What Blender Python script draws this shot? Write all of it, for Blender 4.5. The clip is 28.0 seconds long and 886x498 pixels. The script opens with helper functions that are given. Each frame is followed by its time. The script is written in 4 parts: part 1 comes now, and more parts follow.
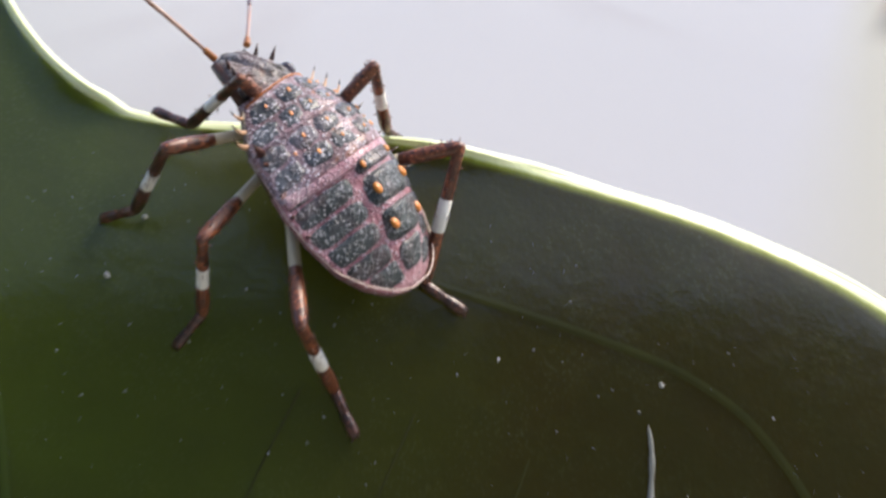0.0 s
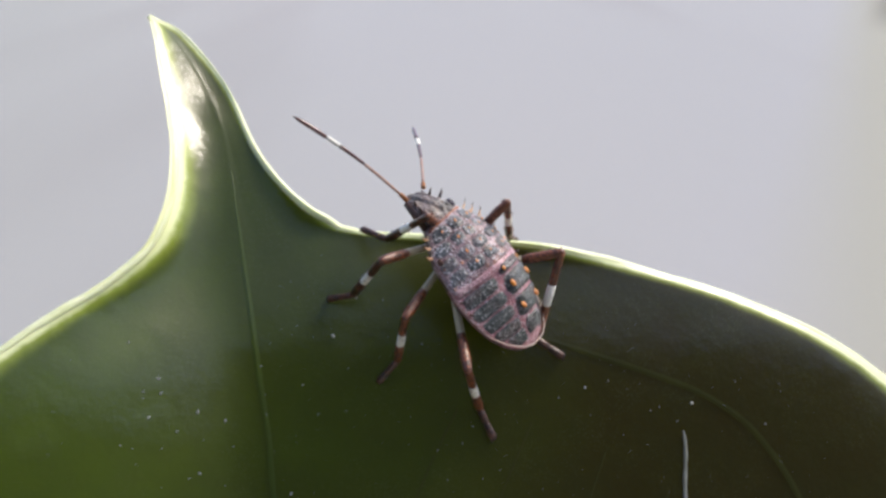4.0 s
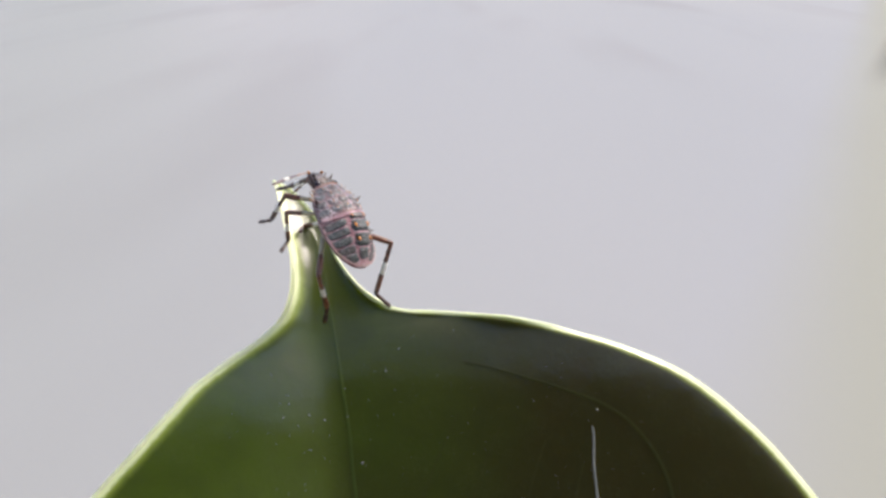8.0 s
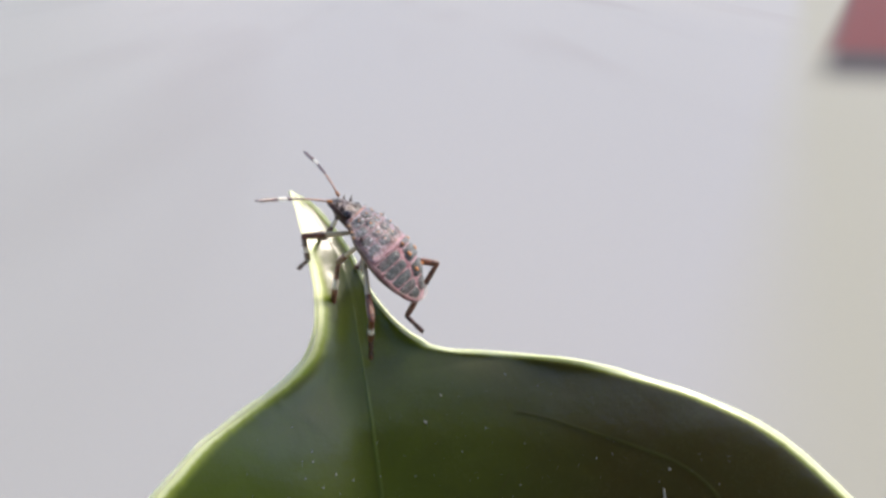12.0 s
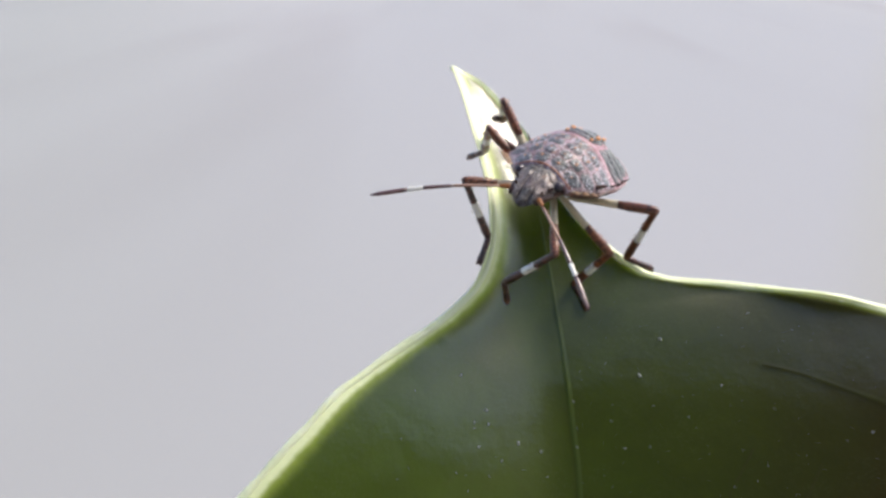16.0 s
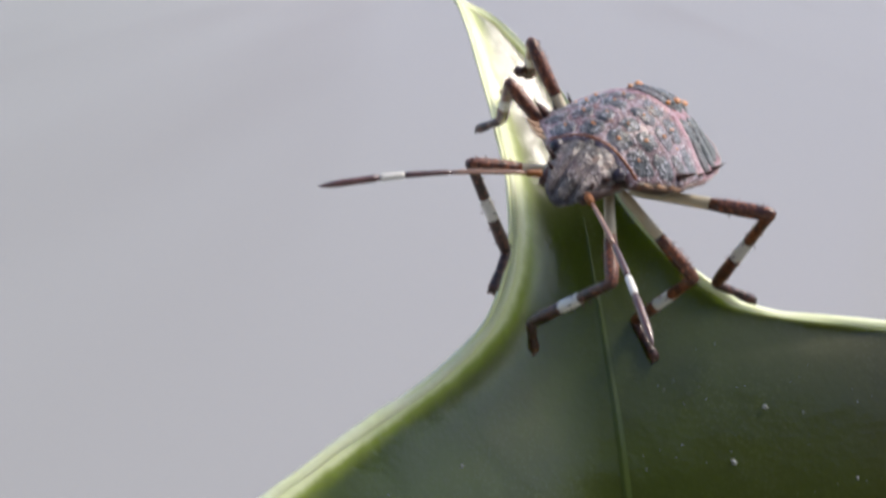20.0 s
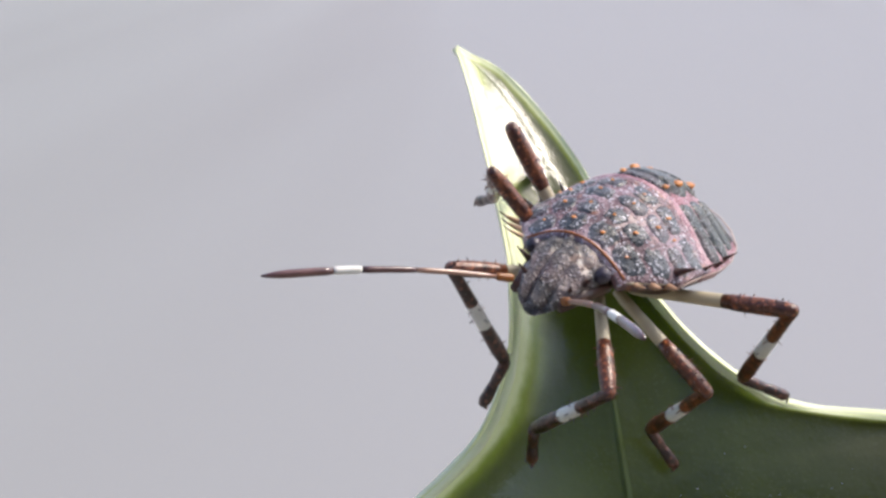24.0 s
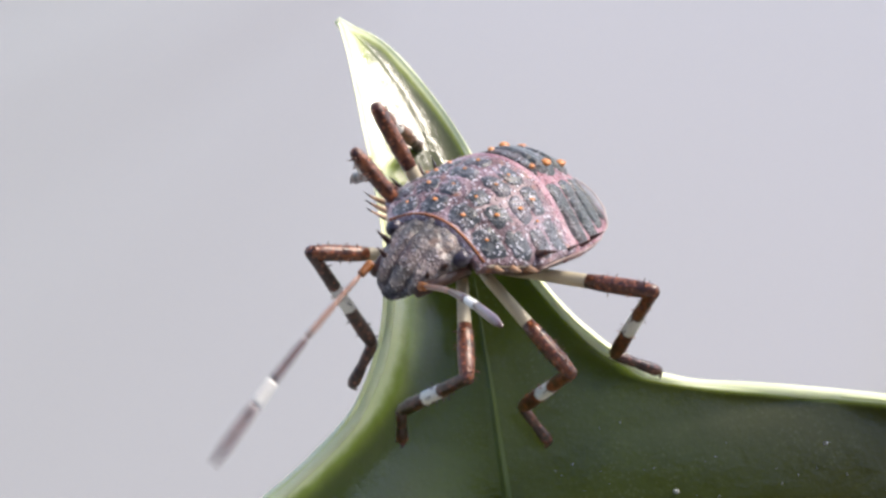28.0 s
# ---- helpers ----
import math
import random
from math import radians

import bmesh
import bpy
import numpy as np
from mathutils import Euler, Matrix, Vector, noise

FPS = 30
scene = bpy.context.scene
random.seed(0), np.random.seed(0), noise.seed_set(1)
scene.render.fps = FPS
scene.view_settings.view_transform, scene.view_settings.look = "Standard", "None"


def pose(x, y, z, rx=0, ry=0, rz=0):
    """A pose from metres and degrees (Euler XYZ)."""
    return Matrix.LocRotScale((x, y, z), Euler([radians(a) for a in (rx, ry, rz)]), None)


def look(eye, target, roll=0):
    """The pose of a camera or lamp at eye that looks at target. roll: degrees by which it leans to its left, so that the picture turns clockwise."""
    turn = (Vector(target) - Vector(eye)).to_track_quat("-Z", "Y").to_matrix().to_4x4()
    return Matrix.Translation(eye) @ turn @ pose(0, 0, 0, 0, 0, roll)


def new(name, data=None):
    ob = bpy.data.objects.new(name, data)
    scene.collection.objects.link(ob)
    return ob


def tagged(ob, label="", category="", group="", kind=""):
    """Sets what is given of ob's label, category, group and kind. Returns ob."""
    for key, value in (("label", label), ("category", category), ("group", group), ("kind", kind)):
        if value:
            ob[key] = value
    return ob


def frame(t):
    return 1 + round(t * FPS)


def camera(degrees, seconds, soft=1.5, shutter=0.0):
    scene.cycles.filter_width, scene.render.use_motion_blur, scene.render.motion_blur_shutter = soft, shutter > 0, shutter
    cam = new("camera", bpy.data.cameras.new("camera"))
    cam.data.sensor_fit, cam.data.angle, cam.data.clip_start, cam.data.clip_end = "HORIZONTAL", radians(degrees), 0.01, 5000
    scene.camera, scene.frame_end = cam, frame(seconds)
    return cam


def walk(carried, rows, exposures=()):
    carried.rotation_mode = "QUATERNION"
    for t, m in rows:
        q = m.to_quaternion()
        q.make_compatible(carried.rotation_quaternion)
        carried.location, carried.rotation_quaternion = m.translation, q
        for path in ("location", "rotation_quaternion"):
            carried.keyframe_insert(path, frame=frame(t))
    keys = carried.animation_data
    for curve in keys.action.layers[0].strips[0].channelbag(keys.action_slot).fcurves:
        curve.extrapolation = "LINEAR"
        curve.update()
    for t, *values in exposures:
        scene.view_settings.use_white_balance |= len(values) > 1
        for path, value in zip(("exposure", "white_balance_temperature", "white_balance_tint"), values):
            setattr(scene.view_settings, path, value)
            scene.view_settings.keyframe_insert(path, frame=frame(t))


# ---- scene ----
cam = camera(38.0, 28.0, soft=2.9, shutter=0.5)

# seconds, eye, target, roll
PATH = [
    (0, (0.00800, -0.02972, 0.00829), (0.00810, 0.00901, -0.00170), -0.11),
    (0.5, (0.00810, -0.03447, 0.00919), (0.00800, 0.00408, -0.00146), -0.59),
    (1, (0.00814, -0.03457, 0.00942), (0.00827, 0.00409, -0.00083), -0.39),
    (1.5, (0.00924, -0.03411, 0.00946), (0.00912, 0.00474, -0.00007), -1.09),
    (2, (0.00636, -0.03777, 0.01054), (0.00665, 0.00098, 0.00063), -0.57),
    (2.5, (0.00553, -0.04086, 0.01300), (0.00597, -0.00210, 0.00313), -0.81),
    (3, (0.00543, -0.04169, 0.01298), (0.00559, -0.00290, 0.00326), -0.94),
    (3.5, (0.00562, -0.04131, 0.01465), (0.00563, -0.00249, 0.00501), -1.20),
    (4, (0.00416, -0.04515, 0.01569), (0.00413, -0.00658, 0.00511), -0.69),
    (4.5, (0.00393, -0.05014, 0.01821), (0.00368, -0.01144, 0.00811), -1.58),
    (6.5, (0.00453, -0.07650, 0.02680), (0.00368, -0.03794, 0.01621), -0.80),
    (7, (0.00469, -0.07638, 0.02664), (0.00411, -0.03781, 0.01605), -1.00),
    (7.5, (0.00634, -0.07725, 0.02670), (0.00575, -0.03850, 0.01677), -1.48),
    (8, (0.00517, -0.07818, 0.02634), (0.00451, -0.03925, 0.01718), -1.40),
    (8.5, (0.00218, -0.07561, 0.02640), (0.00179, -0.03658, 0.01766), -1.38),
    (9, (-0.00032, -0.06982, 0.02604), (-0.00024, -0.03100, 0.01643), -1.05),
    (9.5, (-0.00223, -0.06815, 0.02644), (-0.00165, -0.02945, 0.01635), 0.35),
    (10, (-0.00114, -0.06849, 0.02650), (-0.00052, -0.02979, 0.01638), 0.34),
    (10.5, (-0.00203, -0.06824, 0.02700), (-0.00089, -0.02955, 0.01689), 0.90),
    (11, (-0.00289, -0.06737, 0.02560), (-0.00120, -0.02869, 0.01558), 1.60),
    (11.5, (-0.00197, -0.06800, 0.02588), (-0.00003, -0.02923, 0.01623), 0.96),
    (13.5, (-0.00366, -0.05019, 0.01986), (-0.00322, -0.01116, 0.01111), 0.41),
    (14, (-0.00569, -0.05085, 0.01773), (-0.00557, -0.01171, 0.00950), 1.11),
    (14.5, (-0.00684, -0.05111, 0.01750), (-0.00704, -0.01213, 0.00854), 1.29),
    (15, (-0.00804, -0.04989, 0.01743), (-0.00834, -0.01100, 0.00806), 1.94),
    (15.5, (-0.00672, -0.05014, 0.01654), (-0.00720, -0.01107, 0.00796), 1.42),
    (16, (-0.00691, -0.04794, 0.01687), (-0.00763, -0.00913, 0.00722), 0.89),
    (16.5, (-0.00740, -0.03920, 0.01583), (-0.00888, -0.00071, 0.00504), 1.17),
    (17, (-0.00750, -0.03701, 0.01630), (-0.00958, 0.00131, 0.00502), 1.32),
    (17.5, (-0.00718, -0.03706, 0.01604), (-0.00862, 0.00130, 0.00481), 1.56),
    (18, (-0.00675, -0.03711, 0.01668), (-0.00767, 0.00136, 0.00576), 1.81),
    (18.5, (-0.00645, -0.03469, 0.01576), (-0.00729, 0.00355, 0.00406), 1.79),
    (19, (-0.00613, -0.03053, 0.01379), (-0.00723, 0.00813, 0.00359), 1.13),
    (19.5, (-0.00626, -0.03062, 0.01253), (-0.00736, 0.00791, 0.00183), 1.16),
    (20, (-0.00667, -0.03096, 0.01364), (-0.00789, 0.00769, 0.00344), 1.24),
    (20.5, (-0.00685, -0.03064, 0.01534), (-0.00794, 0.00772, 0.00408), 1.42),
    (21, (-0.00554, -0.03081, 0.01260), (-0.00680, 0.00809, 0.00336), 1.41),
    (21.5, (-0.00557, -0.02678, 0.01249), (-0.00601, 0.01173, 0.00170), 1.30),
    (22, (-0.00449, -0.02492, 0.01271), (-0.00721, 0.01318, 0.00084), 1.48),
    (22.5, (-0.00588, -0.02512, 0.01396), (-0.00799, 0.01296, 0.00192), 0.49),
    (24.5, (-0.00463, -0.02678, 0.01560), (-0.00823, 0.01152, 0.00464), -0.54),
    (25, (-0.00417, -0.02643, 0.01532), (-0.00762, 0.01191, 0.00446), -0.50),
    (25.5, (-0.00361, -0.02689, 0.01518), (-0.00708, 0.01157, 0.00473), -0.35),
    (26, (-0.00409, -0.02632, 0.01549), (-0.00745, 0.01196, 0.00441), -0.31),
    (26.5, (-0.00352, -0.02671, 0.01541), (-0.00669, 0.01165, 0.00453), -0.64),
    (27, (-0.00310, -0.02649, 0.01515), (-0.00548, 0.01164, 0.00330), -0.12),
    (27.5, (-0.00283, -0.02663, 0.01524), (-0.00494, 0.01156, 0.00353), -0.01),
    (28, (-0.00293, -0.02603, 0.01627), (-0.00522, 0.01178, 0.00343), -0.52),
]
walk(cam, [(t, look(eye, target, roll)) for t, eye, target, roll in PATH], exposures=[(0, 0.55, 7260, 10), (2, 0.42, 7240, 10), (4, 0.23, 7240, 9), (8, 0.28, 7380, 9), (12, 0.29, 7380, 9), (14, 0.28, 7320, 9), (16, 0.3, 7220, 9), (18, 0.3, 7150, 9), (19, 0.25, 7140, 9), (20, 0.03, 7130, 10), (22.5, 0.1, 7130, 11), (25, 0.24, 7150, 11), (28, 0.35, 7150, 11)])

# ---- light ----
SUN_TO = Vector((0.55, 0.22, 0.80)).normalized()
world = bpy.data.worlds.new("sky")
scene.world = world
world.use_nodes = True
wn = world.node_tree
sky = wn.nodes.new("ShaderNodeTexSky")
sky.sky_type = "NISHITA"
sky.sun_disc = False
sky.air_density = 0.7
sky.dust_density = 1.6
sky.ozone_density = 0.6
sky.sun_elevation = math.asin(SUN_TO.z)
sky.sun_rotation = math.atan2(SUN_TO.x, SUN_TO.y)
wn.links.new(sky.outputs[0], wn.nodes["Background"].inputs[0])
wn.nodes["Background"].inputs[1].default_value = 0.33
sun_data = bpy.data.lights.new("sun", "SUN")
sun_data.energy = 3.0
sun_data.angle = radians(17.0)
sun_data.color = (1.0, 0.97, 0.93)
sun = new("sun", sun_data)
sun.matrix_world = look(SUN_TO, (0, 0, 0))

# ---- materials ----
CM = 0.01


def shader(name, rough=0.5, metal=0.0, spec=0.5):
    m = bpy.data.materials.new(name)
    m.use_nodes = True
    n = m.node_tree.nodes
    b = n["Principled BSDF"]
    b.inputs["Roughness"].default_value = rough
    b.inputs["Metallic"].default_value = metal
    b.inputs["Specular IOR Level"].default_value = spec
    return m, m.node_tree, b


def coords(tree):
    c = tree.nodes.new("ShaderNodeTexCoord")
    return c.outputs["Object"]


def noise_tex(tree, vec, per_cm, detail=4.0, rough=0.55, distort=0.0):
    n = tree.nodes.new("ShaderNodeTexNoise")
    n.inputs["Scale"].default_value = per_cm * 100
    n.inputs["Detail"].default_value = detail
    n.inputs["Roughness"].default_value = rough
    n.inputs["Distortion"].default_value = distort
    tree.links.new(vec, n.inputs["Vector"])
    return n.outputs["Fac"]


def cells(tree, vec, per_cm, feature="F1"):
    n = tree.nodes.new("ShaderNodeTexVoronoi")
    n.feature = feature
    n.inputs["Scale"].default_value = per_cm * 100
    tree.links.new(vec, n.inputs["Vector"])
    return n.outputs["Distance"]


def ramp(tree, fac, stops):
    r = tree.nodes.new("ShaderNodeValToRGB")
    e = r.color_ramp.elements
    while len(e) < len(stops):
        e.new(0.5)
    for el, (p, c) in zip(e, stops):
        el.position = p
        el.color = (*c, 1) if len(c) == 3 else c
    tree.links.new(fac, r.inputs[0])
    return r.outputs[0]


def mix(tree, fac, a, b, mode="MIX"):
    n = tree.nodes.new("ShaderNodeMix")
    n.data_type = "RGBA"
    n.blend_type = mode
    for sock, v in ((n.inputs["Factor"], fac), (n.inputs["A"], a), (n.inputs["B"], b)):
        if isinstance(v, (int, float)):
            sock.default_value = v
        elif isinstance(v, tuple):
            sock.default_value = (*v, 1)
        else:
            tree.links.new(v, sock)
    return n.outputs["Result"]


def math_node(tree, op, a, b=0.0):
    n = tree.nodes.new("ShaderNodeMath")
    n.operation = op
    for sock, v in zip(n.inputs, (a, b)):
        if isinstance(v, (int, float)):
            sock.default_value = v
        else:
            tree.links.new(v, sock)
    return n.outputs[0]


def bump(tree, bsdf, height, depth_cm, strength=1.0):
    n = tree.nodes.new("ShaderNodeBump")
    n.inputs["Strength"].default_value = strength
    n.inputs["Distance"].default_value = depth_cm * CM
    tree.links.new(height, n.inputs["Height"])
    tree.links.new(n.outputs[0], bsdf.inputs["Normal"])
    return n.outputs[0]


def with_glow_through(m, bsdf, colour, amount):
    """Lets light through a thin green blade."""
    t = m.node_tree
    tr = t.nodes.new("ShaderNodeBsdfTranslucent")
    if isinstance(colour, tuple):
        tr.inputs[0].default_value = (*colour, 1)
    else:
        t.links.new(colour, tr.inputs[0])
    mx = t.nodes.new("ShaderNodeMixShader")
    if isinstance(amount, float):
        mx.inputs[0].default_value = amount
    else:
        t.links.new(amount, mx.inputs[0])
    t.links.new(bsdf.outputs[0], mx.inputs[1])
    t.links.new(tr.outputs[0], mx.inputs[2])
    t.links.new(mx.outputs[0], t.nodes["Material Output"].inputs[0])


def leaf_material():
    m, t, b = shader("leaf_green", 0.6, 0, 0.18)
    v = coords(t)
    broad = noise_tex(t, v, 0.9, 3)
    fine = noise_tex(t, v, 14, 5, 0.65)
    sep = t.nodes.new("ShaderNodeSeparateXYZ")
    t.links.new(v, sep.inputs[0])
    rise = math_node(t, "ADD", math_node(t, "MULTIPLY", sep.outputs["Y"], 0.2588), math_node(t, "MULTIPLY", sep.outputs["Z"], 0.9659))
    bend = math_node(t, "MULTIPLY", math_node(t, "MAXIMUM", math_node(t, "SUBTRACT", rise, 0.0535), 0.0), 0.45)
    # Green left to brown right, with the left half's lit look painted in.
    fold_shade = math_node(t, "ADD", math_node(t, "MULTIPLY", math_node(t, "ADD", sep.outputs["X"], bend), 30.0), math_node(t, "ADD", math_node(t, "MULTIPLY", broad, 0.5), 0.25))
    base = ramp(t, fold_shade, [(0.22, (0.074, 0.114, 0.009)), (0.36, (0.068, 0.102, 0.009)), (0.47, (0.058, 0.078, 0.008)), (0.80, (0.032, 0.025, 0.0016))])
    tip = t.nodes.new("ShaderNodeMapRange")
    tip.interpolation_type = "SMOOTHSTEP"
    tip.inputs["From Min"].default_value = 0.0582
    tip.inputs["From Max"].default_value = 0.0622
    tip.inputs["To Max"].default_value = 0.45
    t.links.new(rise, tip.inputs["Value"])
    base = mix(t, tip.outputs["Result"], base, (0.46, 0.56, 0.40))
    net = cells(t, v, 9, "DISTANCE_TO_EDGE")
    veins = ramp(t, net, [(0.0, (1, 1, 1)), (0.06, (0, 0, 0))])
    base = mix(t, math_node(t, "MULTIPLY", veins, 0.08), base, (0.09, 0.11, 0.015))
    base = mix(t, math_node(t, "MULTIPLY", fine, 0.3), base, (0.040, 0.050, 0.008))
    mottle = ramp(t, noise_tex(t, v, 5, 5, 0.65), [(0.35, (0, 0, 0)), (0.7, (1, 1, 1))])
    base = mix(t, math_node(t, "MULTIPLY", mottle, 0.45), base, (0.026, 0.036, 0.005))
    grain = ramp(t, cells(t, v, 85), [(0.16, (1, 1, 1)), (0.38, (0, 0, 0))])
    where = ramp(t, noise_tex(t, v, 3.5, 4, 0.6), [(0.42, (0.1, 0.1, 0.1)), (0.66, (1, 1, 1))])
    base = mix(t, math_node(t, "MULTIPLY", math_node(t, "MULTIPLY", grain, where), 0.6), base, (0.13, 0.16, 0.06))
    gap = t.nodes.new("ShaderNodeAttribute")
    gap.attribute_name = "margin_gap"
    near_edge = t.nodes.new("ShaderNodeMapRange")
    near_edge.interpolation_type = "SMOOTHSTEP"
    near_edge.inputs["From Min"].default_value = 0.115
    near_edge.inputs["From Max"].default_value = 0.018
    t.links.new(math_node(t, "ADD", gap.outputs["Fac"], math_node(t, "MULTIPLY", math_node(t, "SUBTRACT", fine, 0.5), 0.03)), near_edge.inputs["Value"])
    base = mix(t, near_edge.outputs["Result"], base, (0.46, 0.55, 0.10))
    rim = t.nodes.new("ShaderNodeMapRange")
    rim.interpolation_type = "SMOOTHSTEP"
    rim.inputs["From Min"].default_value = 0.066
    rim.inputs["From Max"].default_value = 0.036
    t.links.new(math_node(t, "ADD", gap.outputs["Fac"], math_node(t, "MULTIPLY", math_node(t, "SUBTRACT", fine, 0.5), 0.03)), rim.inputs["Value"])
    base = mix(t, rim.outputs["Result"], base, (0.88, 0.92, 0.55))
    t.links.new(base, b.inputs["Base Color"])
    t.links.new(ramp(t, fine, [(0.3, (0.5, 0.5, 0.5)), (0.75, (0.7, 0.7, 0.7))]), b.inputs["Roughness"])
    b.inputs["Coat Weight"].default_value = 1.0
    b.inputs["Coat IOR"].default_value = 1.58
    t.links.new(ramp(t, noise_tex(t, v, 7, 4, 0.6), [(0.35, (0.13, 0.13, 0.13)), (0.68, (0.23, 0.23, 0.23))]), b.inputs["Coat Roughness"])
    skin = math_node(t, "ADD", math_node(t, "MULTIPLY", noise_tex(t, v, 45, 4, 0.6), 0.5), math_node(t, "ADD", fine, math_node(t, "MULTIPLY", net, 0.5)))
    bump(t, b, skin, 0.005, 0.5)
    gloss = t.nodes.new("ShaderNodeBump")
    gloss.inputs["Strength"].default_value = 0.65
    gloss.inputs["Distance"].default_value = 0.013 * CM
    waves = math_node(t, "ADD", noise_tex(t, v, 5, 2, 0.5), math_node(t, "ADD", math_node(t, "MULTIPLY", fine, 0.22), math_node(t, "MULTIPLY", noise_tex(t, v, 60, 3, 0.6), 0.20)))
    t.links.new(waves, gloss.inputs["Height"])
    t.links.new(gloss.outputs[0], b.inputs["Coat Normal"])
    # The same painted left-to-right shading tints the light let through.
    through_leaf = ramp(t, fold_shade, [(0.25, (0.20, 0.29, 0.008)), (0.85, (0.176, 0.124, 0.002))])
    through_leaf = mix(t, near_edge.outputs["Result"], through_leaf, (0.66, 0.80, 0.16))
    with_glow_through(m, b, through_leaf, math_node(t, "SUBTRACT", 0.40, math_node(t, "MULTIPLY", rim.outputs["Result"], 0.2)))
    return m


def margin_material():
    m, t, b = shader("leaf_margin", 0.32, 0, 0.6)
    v = coords(t)
    f = noise_tex(t, v, 6, 5)
    t.links.new(ramp(t, f, [(0.3, (0.80, 0.86, 0.54)), (0.7, (0.92, 0.94, 0.78))]), b.inputs["Base Color"])
    bump(t, b, noise_tex(t, v, 25, 4), 0.006, 0.6)
    with_glow_through(m, b, (0.97, 0.99, 0.78), 0.42)
    return m


def plain_material(name, a, b2, per_cm, rough=0.4, bump_cm=0.003, spec=0.5, glow=None, coat=0.0):
    m, t, b = shader(name, rough, 0, spec)
    b.inputs["Coat Weight"].default_value = coat
    b.inputs["Coat Roughness"].default_value = 0.18
    v = coords(t)
    f = noise_tex(t, v, per_cm, 5, 0.6)
    g = noise_tex(t, v, per_cm * 5, 3, 0.6)
    c = ramp(t, f, [(0.32, a), (0.68, b2)])
    c = mix(t, math_node(t, "MULTIPLY", g, 0.3), c, tuple(0.5 * x for x in a))
    t.links.new(c, b.inputs["Base Color"])
    bump(t, b, g, bump_cm, 0.6)
    if glow:
        with_glow_through(m, b, glow[0], glow[1])
    return m


def cuticle_material(name, dark, mid, pale, pits=120, rosy=0.0, flecks=0.0, glints=0.5):
    """Punctured insect cuticle: small dark pits between pale ridges, with glints painted on as near-white colour."""
    m, t, b = shader(name, 0.40, 0, 0.55)
    v = coords(t)
    broad = noise_tex(t, v, 8, 4, 0.6, 0.6)
    c = ramp(t, broad, [(0.32, dark), (0.50, mid), (0.66, pale)])
    if rosy:
        c = mix(t, math_node(t, "MULTIPLY", ramp(t, noise_tex(t, v, 11, 3), [(0.48, (0, 0, 0)), (0.62, (1, 1, 1))]), rosy), c, (0.36, 0.16, 0.17))
    if flecks:
        c = mix(t, math_node(t, "MULTIPLY", ramp(t, noise_tex(t, v, 19, 2), [(0.62, (0, 0, 0)), (0.70, (1, 1, 1))]), flecks), c, (0.52, 0.20, 0.07))
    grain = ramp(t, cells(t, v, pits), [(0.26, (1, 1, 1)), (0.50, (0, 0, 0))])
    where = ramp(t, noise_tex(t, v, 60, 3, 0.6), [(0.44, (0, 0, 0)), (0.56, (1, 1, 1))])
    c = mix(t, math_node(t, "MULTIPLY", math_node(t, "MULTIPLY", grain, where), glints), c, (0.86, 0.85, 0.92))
    t.links.new(c, b.inputs["Base Color"])
    bump(t, b, math_node(t, "ADD", math_node(t, "MULTIPLY", grain, 0.6), noise_tex(t, v, 40, 3)), 0.006, 0.9)
    return m


LEAF = leaf_material()
MARGIN = margin_material()
MIDRIB = plain_material("midrib_green", (0.058, 0.090, 0.009), (0.078, 0.116, 0.013), 6, 0.5, 0.003, 0.35, ((0.3, 0.40, 0.03), 0.30), 0.7)
VEIN = plain_material("vein_green", (0.030, 0.037, 0.004), (0.050, 0.058, 0.007), 8, 0.6, 0.002, 0.3, ((0.21, 0.18, 0.006), 0.40), 1.0)
SCAR = plain_material("scar_grey", (0.22, 0.22, 0.18), (0.38, 0.38, 0.33), 14, 0.5, 0.002)
DUST = plain_material("dust_white", (0.40, 0.40, 0.34), (0.62, 0.62, 0.56), 30, 0.6, 0.002)
TWIG = plain_material("twig_bark", (0.10, 0.09, 0.04), (0.20, 0.15, 0.08), 5, 0.7, 0.01)
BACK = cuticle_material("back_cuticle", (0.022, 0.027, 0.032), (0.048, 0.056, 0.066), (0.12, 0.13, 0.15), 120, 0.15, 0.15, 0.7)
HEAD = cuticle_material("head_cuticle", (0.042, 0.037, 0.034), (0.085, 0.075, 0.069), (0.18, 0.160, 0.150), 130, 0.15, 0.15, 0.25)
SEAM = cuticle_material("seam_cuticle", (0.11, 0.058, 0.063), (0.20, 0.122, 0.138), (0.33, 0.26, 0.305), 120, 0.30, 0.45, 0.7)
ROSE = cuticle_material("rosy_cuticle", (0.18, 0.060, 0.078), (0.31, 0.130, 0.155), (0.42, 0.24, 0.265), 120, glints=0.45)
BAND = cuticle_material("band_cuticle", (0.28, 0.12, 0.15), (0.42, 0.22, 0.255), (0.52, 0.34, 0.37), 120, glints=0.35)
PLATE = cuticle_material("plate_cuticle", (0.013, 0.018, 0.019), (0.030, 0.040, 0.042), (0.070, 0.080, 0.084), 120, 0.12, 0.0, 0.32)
RIM = plain_material("rim_cuticle", (0.30, 0.20, 0.17), (0.56, 0.44, 0.39), 26, 0.35)
THORN = plain_material("thorn_cuticle", (0.42, 0.20, 0.09), (0.70, 0.46, 0.30), 30, 0.35)
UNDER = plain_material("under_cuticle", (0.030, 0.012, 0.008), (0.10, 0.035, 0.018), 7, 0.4)
